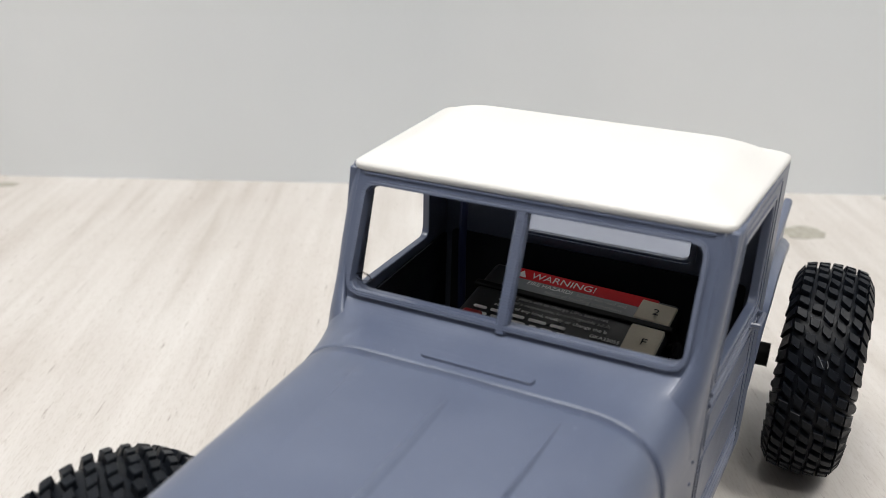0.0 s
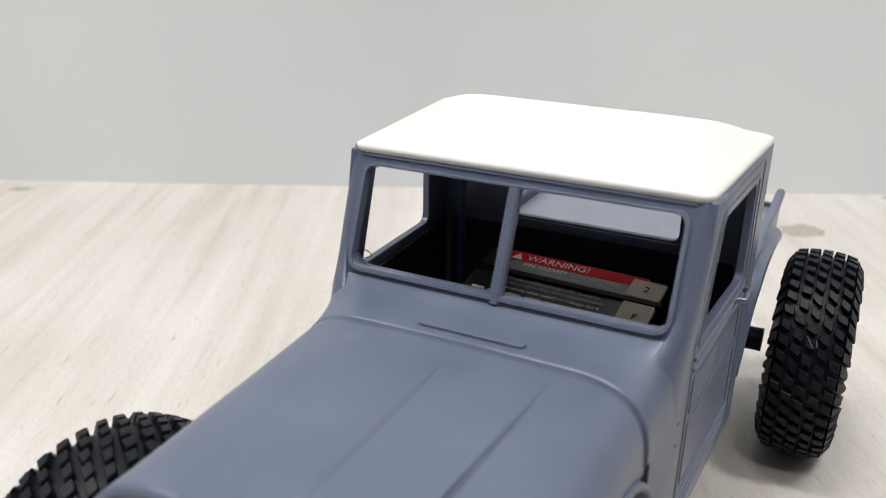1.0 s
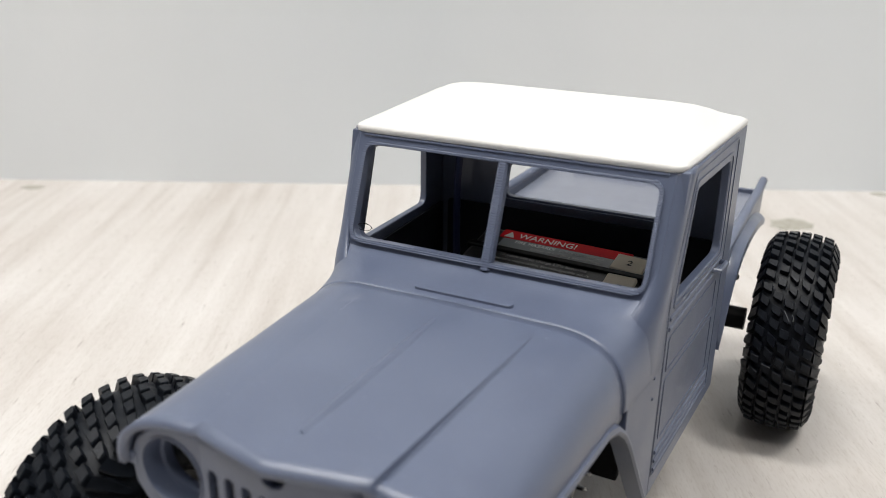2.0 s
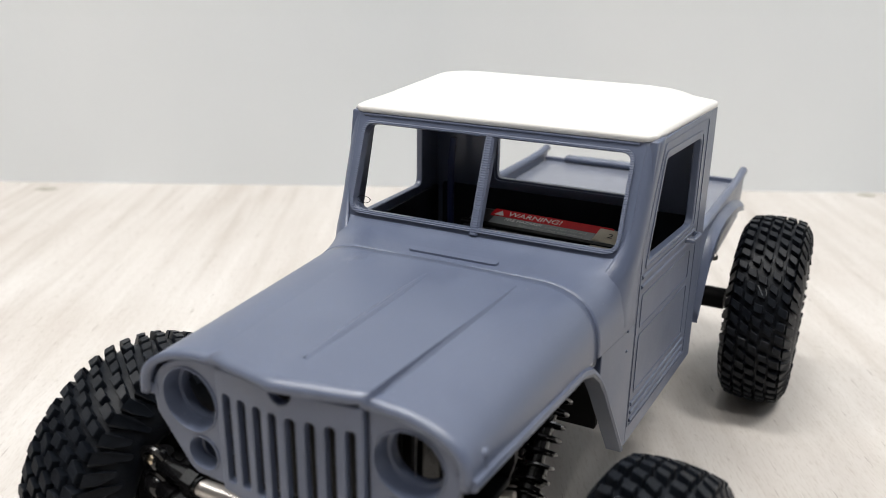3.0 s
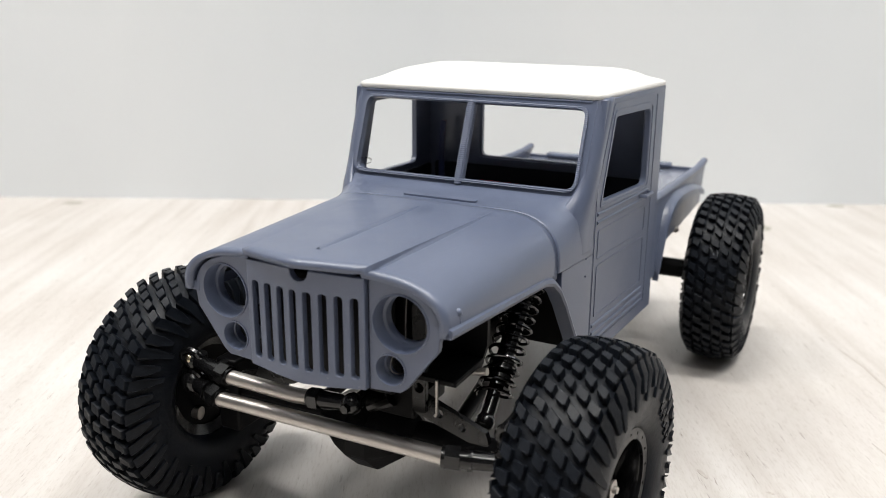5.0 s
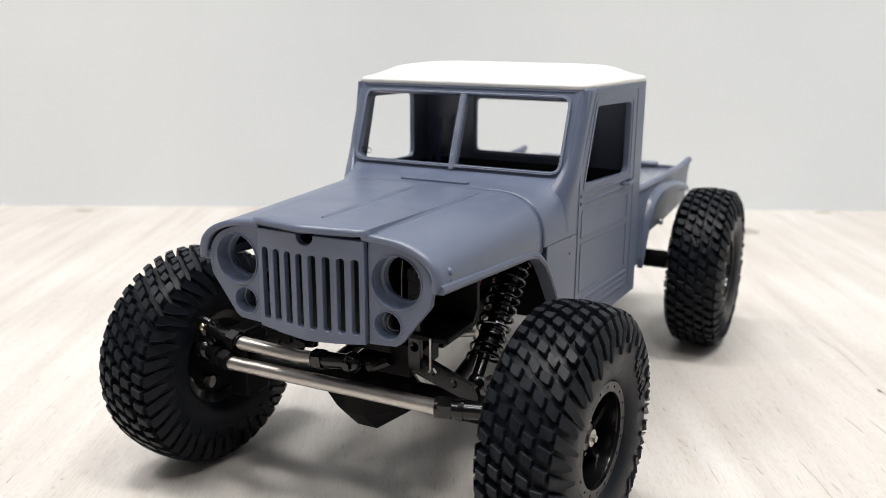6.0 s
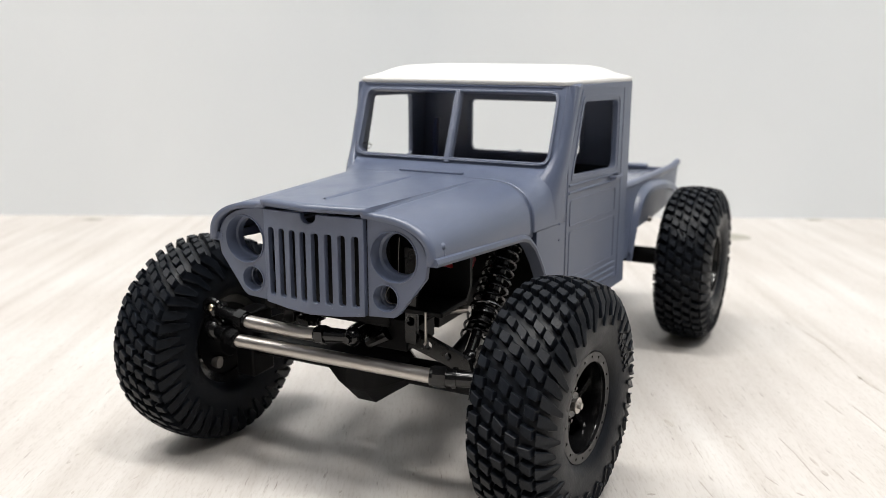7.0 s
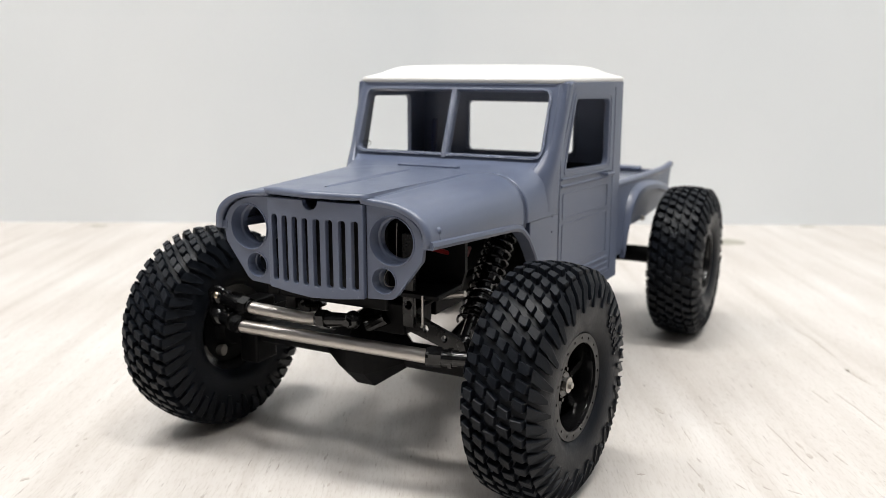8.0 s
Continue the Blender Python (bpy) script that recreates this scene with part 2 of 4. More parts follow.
def ring(bm, outline, width, put, w0, w1):
    """A raised frame that follows a closed outline, between the outline and one drawn in by width."""
    pts = [Vector(p) for p in outline]
    count = len(pts)
    area = sum(pts[i - 1].x * pts[i].y - pts[i].x * pts[i - 1].y for i in range(count))
    inner = []
    for i, p in enumerate(pts):
        d = (pts[(i + 1) % count] - pts[i - 1]).normalized()
        nrm = Vector((-d.y, d.x)) * (1 if area > 0 else -1)
        inner.append(p + nrm * width)
    loops = [[bm.verts.new(put(p.x, p.y, w)) for p in pp] for pp, w in ((pts, w0), (pts, w1), (inner, w1), (inner, w0))]
    for a, b in zip(loops, loops[1:] + loops[:1]):
        for k in range(count):
            bm.faces.new((a[k], a[(k + 1) % count], b[(k + 1) % count], b[k]))


# ---- the room ----
WALL_AT, WALL_TURN = (-130.0, 286.0), 26.3
wd = Vector((math.cos(radians(WALL_TURN)), math.sin(radians(WALL_TURN)), 0))
wn = Vector((-wd.y, wd.x, 0))


def slab(name, corners, z0, z1, mat, label, category):
    bm = bmesh.new()
    low = [bm.verts.new((x, y, z0)) for x, y in corners]
    high = [bm.verts.new((x, y, z1)) for x, y in corners]
    bm.faces.new(low[::-1])
    bm.faces.new(high)
    for k in range(len(low)):
        j = (k + 1) % len(low)
        bm.faces.new((low[k], low[j], high[j], high[k]))
    ob = new(name, mesh_of(name, bm, mat, 0))
    return tagged(ob, label, category, kind="structure")


def room_point(a, b):
    p = Vector((WALL_AT[0] * U, WALL_AT[1] * U, 0)) + wd * a - wn * b
    return p.x, p.y


def wall(name, a0, b0, a1, b1, label, mat):
    return slab(name, [room_point(a0, b0), room_point(a1, b0), room_point(a1, b1), room_point(a0, b1)], 0.0, 2.4, mat, label, "wall")


slab("floor", [room_point(-1.7, -0.1), room_point(1.7, -0.1), room_point(1.7, 3.1), room_point(-1.7, 3.1)], -0.04, 0.0, WOOD, "pale whitewashed wooden floor with streaky grain", "floor")
wall("wall_north", -1.6, -0.08, 1.6, 0.0, "plain pale grey painted wall behind the truck", PAINT)
# these three walls are unseen; their dark colour only holds back bounced light
wall("wall_south", -1.6, 3.0, 1.6, 3.08, "unseen wall, darkened to cut the fill light", PAINT_LOW_FILL)
wall("wall_east", 1.6, -0.08, 1.68, 3.08, "unseen wall, darkened to cut the fill light", PAINT_LOW_FILL)
wall("wall_west", -1.68, -0.08, -1.6, 3.08, "unseen wall, darkened to cut the fill light", PAINT_LOW_FILL)
slab("ceiling", [room_point(-1.7, -0.1), room_point(1.7, -0.1), room_point(1.7, 3.1), room_point(-1.7, 3.1)], 2.4, 2.44, PAINT, "plain pale ceiling", "ceiling")

# ---- the truck ----
truck = thing("model_truck", (0, 68, 0), "slate blue printed model pickup truck with white roof and off-road tyres", "model truck")


def side_x(y):
    return 29.6 + 1.9 * (y - 28) / 16 if y < 44 else 31.5 + 0.065 * (y - 44)


def wind_y(z):
    return 40.7 + 0.39 * (z - 69.0)


# -- hood and fenders --
def hood_row(y, inset=0.0):
    t = (y + 18) / 49
    w, f, zt, zb = 27.3 + 2.2 * t, 12.6 + 3.5 * t, 65.8 + 1.0 * t, 57.9 - 0.065 * (y + 19)
    q = 0.86 - 0.10 * max(0.0, t)
    front = -2.9 * min(1.0, max(0.0, 1 - (y + 18) / 20))
    raised = 0.9 * min(1.0, max(0.0, (28 - y) / 46))
    skew = -0.9 * max(0.0, t) ** 3
    half = []
    for k in range(7):
        x = f * k / 6
        half.append((x, y + front * (1 - k / 6) - 0.8 * (y < -18.5), zt + 0.25 * (1 - k / 6) + raised))
    half.append((f + 0.25, y - 0.4 * (y < -18.5), zt - 0.1 * raised))
    for k in range(1, 17):
        a = math.pi / 2 * k / 16
        half.append((f + 0.4 + (w - f - 0.4) * math.sin(a) ** q, y + skew * (k / 16) ** 1.5, zb + (zt - zb) * max(0.0, math.cos(a)) ** q))
    half.append((w, y + skew, zb - 1.2))
    return [(-x, yy, z) for x, yy, z in half[:0:-1]] + half


bm = bmesh.new()
sheet(bm, [hood_row(-19.6 + 47.6 * k / 24) for k in range(25)])
hood = part("hood", bm, BLUE, truck, "satin slate blue hood with rounded fenders", thick=1.2, offset=-1.0, smooth=30)

# raised creases on the hood


def ridge(bm, line, half, height):
    """A low smooth ridge along a line of points."""
    sheet(bm, [[(x + half * k, y, z + height * h) for k, h in ((-1, -0.25), (-0.45, 0.45), (0, 1.0), (0.45, 0.45), (1, -0.25))] for x, y, z in line])


for x0, x1, y0, y1, half, height in ((0, 0, -15, 21, 1.0, 0.5), (13.2, 15.6, -17, 24, 0.7, 0.6)):
    bm = bmesh.new()
    line = []
    for k in range(13):
        y = y0 + (y1 - y0) * k / 12
        fade = min(1.0, 4 * (1 - k / 12), 0.2 + 3 * k / 12)
        line.append((x0 + (x1 - x0) * k / 12, y, 65.8 + 1.0 * (y + 18) / 49 + (0.25 + 0.9 * min(1.0, max(0.0, (28 - y) / 46)) if x0 == 0 else -0.2) - 0.3 * (1 - fade)))
    ridge(bm, line, half, height)
    part("hood_crease", bm, BLUE, hood, smooth=80)

# -- cowl --


def cowl_row(y):
    t = min(1.0, (y - 28.1) / 12.9)
    w = side_x(y)
    zt = 66.7 + 1.75 * max(0.0, t) ** 3
    f = 15.9 + 8.6 * max(0.0, t) ** 1.4
    zb, q = 54.9, 0.76 - 0.12 * min(1.0, max(0.0, t))
    half = [(f * k / 6, y, zt) for k in range(7)]
    swell = 10.0 * max(0.0, (y - 31.5) / 10.5) ** 3
    for k in range(1, 17):
        a = math.pi / 2 * k / 16
        half.append((f + (w - f) * math.sin(a) ** q, y - 0.9 * (1 - t) * (k / 16) ** 1.5, zb + (zt - zb) * max(0.0, math.cos(a)) ** q + swell * math.sin(a) ** 2 * max(0.0, math.cos(a))))
    half.append((w, half[-1][1], zb - 0.15))
    return [(-x, yy, z) for x, yy, z in half[:0:-1]] + half


bm = bmesh.new()
sheet(bm, [cowl_row(28.12 + 16.4 * k / 18) for k in range(19)])
cowl = part("cowl", bm, BLUE, truck, "slate blue cowl below the windscreen", thick=1.2, offset=-1.0, smooth=60)
bm = bmesh.new()
plate(bm, rounded([(-9.0, 30.4), (9.0, 30.4), (9.0, 32.4), (-9.0, 32.4)], 0.9), [], 0.6, lambda u, v, w: Vector((u, v, 66.55 + 1.75 * ((v - 28.1) / 12.9) ** 3 + w)))
part("cowl_vent", bm, BLUE, cowl, bevel=0.2)

# -- grille --


def grille_put(s):
    return lambda u, v, w: Vector((s * u, -21.4 + 0.13 * u + 1.4 - w, v))


bm = bmesh.new()
for s in (-1, 1):
    slots = [rounded([(x - 0.8, 46.4), (x + 0.8, 46.4), (x + 0.8, 61.0), (x - 0.8, 61.0)], 0.76, 4) for x in (1.47, 4.4, 7.35, 10.3)]
    outer = [(0, 43.9), (6, 44.1), (12.2, 44.7), (12.2, 64.7), (1.9, 64.9), (1.7, 63.8), (1.0, 63.1), (0, 62.9)]
    plate(bm, outer, slots, 1.4, grille_put(s))
bmesh.ops.delete(bm, geom=[f for f in bm.faces if all(abs(v.co.x) < 1e-4 for v in f.verts)], context="FACES_ONLY")
bmesh.ops.remove_doubles(bm, verts=bm.verts, dist=1e-4)
part("grille", bm, BLUE, truck, "slate blue grille with tall slots", bevel=0.15)


def face_put(s):
    return lambda u, v, w: Vector((s * u, -18.9 + 0.03 * (u - 12) + 1.4 - w, v))


for s in (-1, 1):
    bm = bmesh.new()
    arc = [(12.5 + 13.2 * math.sin(a) ** 0.87, 56.6 + 8.0 * max(0.0, math.cos(a)) ** 0.87) for a in (math.pi / 2 * k / 12 for k in range(13))]
    outer = [(12.5, 44.7), (18.2, 45.0), (19.4, 45.8), (25.3, 53.6), *arc[::-1]]
    plate(bm, outer, [circle(18.4, 57.4, 5.2, 36), circle(16.5, 48.9, 2.85, 28)], 1.4, face_put(s))
    panel = part("headlight_panel", bm, BLUE, truck, "slate blue panel with empty headlight openings" if s < 0 else "", bevel=0.15)
    put = face_put(s)
    bm = bmesh.new()
    rows = []
    for r, w in ((5.35, 1.36), (5.3, 1.62), (5.1, 1.66), (4.95, 1.2), (4.95, -1.0), (4.85, -1.3), (4.35, -1.45), (4.25, -1.7), (4.25, -3.0), (5.2, -3.0), (5.2, 0.0)):
        rows.append([put(u, v, w) for u, v in circle(18.4, 57.4, r, 36)])
    sheet(bm, [row + row[:1] for row in rows])
    bmesh.ops.remove_doubles(bm, verts=bm.verts, dist=1e-4)
    part("headlight_ring", bm, BLUE, panel)
    bm = bmesh.new()
    rows = []
    for r, w in ((3.0, 1.36), (2.97, 1.6), (2.75, 1.6), (2.6, 1.0), (2.5, -0.8), (2.25, -1.0), (2.2, -2.4), (2.9, -2.4), (2.9, 0.0)):
        rows.append([put(u, v, w) for u, v in circle(16.5, 48.9, r, 28)])
    sheet(bm, [row + row[:1] for row in rows])
    bmesh.ops.remove_doubles(bm, verts=bm.verts, dist=1e-4)
    part("marker_light_ring", bm, BLUE, panel)
    bm = bmesh.new()
    tube(bm, [put(16.5 + 1.7 * math.cos(a), 48.9 + 1.9 * math.sin(a), -1.6 + 0.5 * math.sin(2 * a)) for a in (0.6 + 4.4 * k / 14 for k in range(15))], 0.09, n=6)
    if s > 0:
        tube(bm, [put(17.4, 53.4, -2.2), put(17.2, 57.0, -2.6), put(17.5, 60.6, -2.4)], 0.055, n=6)
    part("lamp_wire", bm, STEEL, panel, "thin bare wire behind the empty lamp opening")

# -- fender lips and arches --
for s in (-1, 1):
    line = [(26.6 + 2.0 * (y + 18) / 49, y, 57.3 - 0.065 * (y + 19)) for y in (-18.6 + 39.6 * k / 10 for k in range(11))]
    line += [(28.7, 24.0, 53.9), (29.1, 27.0, 51.4), (29.4, 30.0, 47.6), (29.7, 33.5, 42.2), (30.0, 37.0, 37.0), (30.2, 40.5, 32.0), (30.3, 42.8, 28.8)]
    bm = bmesh.new()
    rows = []
    for x, y, z in line:
        rows.append([(s * (x - 1.8), y, z + 1.0), (s * (x + 0.2), y, z + 1.0), (s * (x + 1.3), y, z + 0.6), (s * (x + 1.5), y, z - 0.2), (s * (x + 1.2), y, z - 0.9), (s * (x - 1.8), y, z - 0.9), (s * (x - 1.8), y, z + 1.0)])
    g = sheet(bm, rows)
    bm.faces.new(g[0][:-1])
    bm.faces.new(g[-1][:-1][::-1])
    bmesh.ops.remove_doubles(bm, verts=bm.verts, dist=1e-4)
    lip = part("fender_lip", bm, BLUE, truck)
    bm = bmesh.new()
    rod(bm, (s * 27.4, -14.6, 57.0), (s * 27.0, -14.6, 59.6), 0.32, n=10)
    ball(bm, (s * 26.9, -14.6, 59.7), 0.8, 10)
    rod(bm, (s * 26.7, -13.9, 59.9), (s * 26.7, -15.8, 60.1), 0.42, 0.3, n=8)
    part("hood_latch", bm, BLUE, lip)

# -- cab sides with doors --
WINDOW = [(48.8, 65.8), (79.8, 64.5), (79.8, 83.4), (55.2, 84.0)]
for s in (-1, 1):
    put = (lambda s: lambda u, v, w: Vector((s * (side_x(u) - 1.6 + w), u, v)))(s)
    bm = bmesh.new()
    outer = [(29.2, 49.6), (32, 45.5), (36, 39.4), (40, 33.6), (43.4, 28.7), (44.52, 28.7), (44.52, 54.7), (29.2, 54.7)]
    plate(bm, outer, [], 1.6, put)
    quarter = part("quarter_panel", bm, BLUE, truck, bevel=0.15)
    for z in (50.5, 54.5):
        bm = bmesh.new()
        ball(bm, put(41.0, z, 1.5), 0.35, 8)
        part("rivet", bm, BLUE, quarter)
    bm = bmesh.new()
    outer = [(44.7, 28.5), (91.0, 28.5), (91.0, 88.3), (wind_y(88.3), 88.3), (44.7, 71.5)]
    plate(bm, outer, [rounded(WINDOW, [1.0, 2.2, 2.0, 1.5])], 1.6, put)
    cab_side = part("cab_side", bm, BLUE, truck, "slate blue cab side with open window" if s < 0 else "", bevel=0.2)
    bm = bmesh.new()
    ring(bm, rounded([(46.9, 64.4), (81.6, 63.0), (81.6, 85.0), (53.9, 85.6)], [1.5, 3.0, 2.6, 2]), 0.7, put, 1.5, 1.78)
    part("window_surround", bm, BLUE, cab_side)
    bm = bmesh.new()
    ring(bm, rounded([(44.9, 32.0), (84.6, 31.4), (84.6, 87.0), (53.2, 87.2), (44.9, 69.0)], 1.2), 0.35, put, 1.5, 1.74)
    part("door_edge", bm, BLUE, cab_side)
    for z, y0, y1 in ((63.4, 45.9, 81.4), (61.5, 45.9, 81.4), (37.0, 45.9, 82.0), (35.2, 45.9, 82.0), (33.4, 45.9, 82.0)):
        bm = bmesh.new()
        tube(bm, [put(y0 + (y1 - y0) * k / 4, z - 0.02 * (y0 + (y1 - y0) * k / 4 - 47), 1.55) for k in range(5)], 0.45, n=8)
        part("door_rib", bm, BLUE, cab_side)
    for z0, z1 in ((52.6, 59.6), (38.8, 51.4)):
        bm = bmesh.new()
        ring(bm, rounded([(47.0, z0), (80.4, z0 - 0.8), (80.4, z1 - 0.8), (47.0, z1)], 1.0), 0.4, put, 1.5, 1.76)
        part("door_panel_edge", bm, BLUE, cab_side)
    bm = bmesh.new()
    tube(bm, [put(75.4, 62.0, 1.6), put(75.7, 62.0, 3.0), put(81.4, 61.8, 3.0), put(81.8, 61.8, 1.6)], 0.55, n=8)
    part("door_handle", bm, BLUE, cab_side)

# -- windscreen frame --


def wind_put(u, v, w):
    return Vector((u, wind_y(v) + 1.6 - w, v + 0.3 * w))


bm = bmesh.new()
outer = [(-29.8, 63.5), (29.8, 63.5), (29.8, 88.4), (-29.8, 88.4)]
openings = [rounded([(0.9, 69.1), (27.6, 69.1), (27.6, 85.6), (0.9, 85.6)], [0.4, 2.4, 2.2, 0.4])]
openings.append([(-u, v) for u, v in openings[0]][::-1])
plate(bm, outer, openings, 1.6, wind_put)
screen = part("windscreen_frame", bm, BLUE, truck, "slate blue split windscreen frame without glass", bevel=0.15)
bm = bmesh.new()
ring(bm, rounded([(-28.3, 68.4), (28.3, 68.4), (28.3, 86.4), (-28.3, 86.4)], 2.8), 0.7, wind_put, 1.5, 2.15)
part("windscreen_bead", bm, RIDGED, screen)
for z, r in ((87.25, 0.26), (87.95, 0.26)):
    bm = bmesh.new()
    tube(bm, [wind_put(u, z, 1.62) for u in (-28.6, -14.0, 0.0, 14.0, 28.6)], r, n=8)
    part("header_bead", bm, BLUE, screen)
bm = bmesh.new()
rows = []
for k in range(83):
    z = 68.4 + 18.3 * k / 82
    w = 0.95 + 0.07 * (k % 2)
    y = wind_y(z) + 0.1
    rows.append([(-w, y + 0.9, z), (-w, y - 0.5, z), (-0.55 * w, y - 0.95 * w, z), (0.55 * w, y - 0.95 * w, z), (w, y - 0.5, z), (w, y + 0.9, z), (-w, y + 0.9, z)])
sheet(bm, rows)
part("mullion", bm, BLUE, screen, smooth=20)
for s in (-1, 1):
    bm = bmesh.new()
    rows = []
    for z in [56.0, 56.1, *(56.0 + 32.6 * k / 28 for k in range(1, 29))]:
        low = min(1.0, max(0.0, (76.0 - z) / 15.0))
        y = wind_y(max(z, 66.0)) - 7.5 * low ** 2.4
        deep, inner = 2.8 + 6.0 * low ** 1.5, 29.3 - 7.0 * low ** 2.2
        edge = side_x(y + deep) + 0.22 - 0.17 * low
        row = [(s * (inner + (edge - inner) * math.sin(a)), y - 0.05 + deep * (1 - math.cos(a)), z) for a in (math.pi / 2 * j / 10 for j in range(11))]
        end = max(44.66, y + deep + 1.6)
        row += [(s * (side_x(v) + (0.22 - 0.17 * low) * (end - v) / (end - y - deep) + 0.05), v, z) for v in (y + deep + (end - y - deep) * j / 4 for j in range(1, 5))]
        rows.append(row)
    sheet(bm, rows)
    part("corner_post", bm, BLUE, screen, thick=1.2, offset=-1.0, smooth=70)

# -- back of the cab --
bm = bmesh.new()
plate(bm, [(-32.9, 28.5), (32.9, 28.5), (32.9, 88.6), (-32.9, 88.6)], [rounded([(-16.2, 66.0), (19.6, 66.0), (19.6, 81.6), (-16.2, 81.6)], 1.6)], 1.6, lambda u, v, w: Vector((u, 89.4 + w, v)))
back = part("cab_back", bm, BLUE, truck, "slate blue cab back wall with open window", bevel=0.2)
bm = bmesh.new()
ring(bm, rounded([(-17.6, 64.6), (21, 64.6), (21, 83.0), (-17.6, 83.0)], 2.4), 0.9, lambda u, v, w: Vector((u, 89.6 - w, v)), 0.0, 0.8)
part("window_surround", bm, BLUE, back)

# -- black sheets added over the cab's inner walls to deepen the shade there --
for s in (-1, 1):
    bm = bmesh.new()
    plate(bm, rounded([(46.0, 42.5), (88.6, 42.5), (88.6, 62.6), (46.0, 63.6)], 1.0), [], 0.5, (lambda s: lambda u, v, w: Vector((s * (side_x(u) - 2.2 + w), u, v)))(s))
    part("side_dark_sheet", bm, DARK_SHEET, truck, "black sheet added to darken the inside of the cab" if s < 0 else "")
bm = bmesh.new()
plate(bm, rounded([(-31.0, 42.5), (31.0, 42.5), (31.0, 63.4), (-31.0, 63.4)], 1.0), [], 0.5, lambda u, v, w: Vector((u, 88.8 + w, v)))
part("back_dark_sheet", bm, DARK_SHEET, truck)

# -- roof --


def roof_ring(inset, z):
    pts = rounded([(-31.2 + inset, 47.7 + inset), (31.2 - inset, 47.7 + inset), (34.8 - inset, 92.8 - inset), (-34.8 + inset, 92.8 - inset)], max(2.6 + inset * 0.5, 1.0), 6)
    return [(x, y - 0.9 * (1 - (x / 31) ** 2) * (1 if y < 70 else -1) * (1 - min(1, inset / 14)), z) for x, y in pts]


bm = bmesh.new()
levels = ((2.0, 88.0), (0.5, 88.0), (0.1, 88.3), (0.0, 88.8), (0.1, 89.25), (0.7, 89.6), (2.0, 90.0), (3.8, 90.7), (5.4, 91.6), (6.8, 92.2), (8.4, 92.6), (10.8, 92.8), (13.5, 92.9), (18.0, 93.0))
rows = [roof_ring(i, z) for i, z in levels]
sheet(bm, [r + r[:1] for r in rows])
bmesh.ops.remove_doubles(bm, verts=bm.verts, dist=1e-4)
bm.verts.ensure_lookup_table()
top = [v for v in bm.verts if v.co.z > 92.95]
mid = Vector((0, 70.2, 0))
top.sort(key=lambda v: math.atan2(v.co.y - mid.y, v.co.x))
bm.faces.new(top)
roof = part("roof", bm, WHITE, truck, "plain white hardtop roof", smooth=50, thick=1.0, offset=-1.0)

# -- bed --
for s in (-1, 1):
    put = (lambda s: lambda u, v, w: Vector((s * (31.2 + w + 0.3 * max(0, (u - 135) / 36)), u, v)))(s)
    bm = bmesh.new()
    outer = [(93, 33), (104.5, 33), (106.7, 40.5), (133, 40.5), (165, 42), (167.4, 49), (168.2, 52), (171, 55.6), (161, 55.0), (93, 56.4)]
    plate(bm, outer, [], 1.4, put)
    side = part("bed_side", bm, BLUE, truck, "slate blue pickup bed side with raised tail corner" if s < 0 else "", bevel=0.2)
    bm = bmesh.new()
    line = [(103.2, 32.5), (104.2, 37), (105.9, 43), (108.6, 48), (112.6, 50.9), (118, 52), (125, 52.2), (137, 51.3), (149, 49.6), (160, 47)]
    rows = []
    for k, (y, z) in enumerate(line):
        out = 1.6 + 1.2 * min(1.0, k / 4)
        b = 32.2
        rows.append([(s * b, y, z + 2.2), (s * (b + out * 0.6), y, z + 1.8), (s * (b + out), y, z + 0.6), (s * (b + out * 1.05), y, z - 1.0), (s * b, y, z - 1.0), (s * b, y, z + 2.2)])
    sheet(bm, rows)
    bmesh.ops.remove_doubles(bm, verts=bm.verts, dist=1e-4)
    part("rear_fender", bm, BLUE, side)
    bm = bmesh.new()
    tube(bm, [put(y, z, 0.7) for y, z in ((92.6, 56.4), (106, 55.9), (133, 55.2), (155, 54.8), (164, 55.0), (170.6, 55.6))], 1.25, n=12)
    part("bed_rail", bm, BLUE, side, smooth=60)
    bm = bmesh.new()
    ball(bm, put(128.5, 40.8, 1.5), 1.0, 10)
    part("screw_head", bm, STEEL, side)
bm = bmesh.new()
plate(bm, [(-31, 34), (31, 34), (31, 57.2), (-31, 57.2)], [], 1.4, lambda u, v, w: Vector((u, 93.5 + w, v)))
part("bed_front", bm, BLUE, truck, bevel=0.2)
bm = bmesh.new()
box(bm, -31, 93.5, 50.8, 31, 167, 52.4)
part("bed_floor", bm, SLICK, truck, bevel=0.2)
bm = bmesh.new()
plate(bm, [(-31, 44), (31, 44), (31, 53.6), (-31, 53.6)], [], 1.4, lambda u, v, w: Vector((u, 166 + w, v)))
gate = part("tailgate", bm, BLUE, truck, bevel=0.2)
bm = bmesh.new()
box(bm, -24, 164.8, 52.9, 22, 168.4, 54.7)
part("gate_rail", bm, BLUE, gate, bevel=0.7)

# -- wheels --
TYRE_R, TYRE_W = 26.0, 11.4


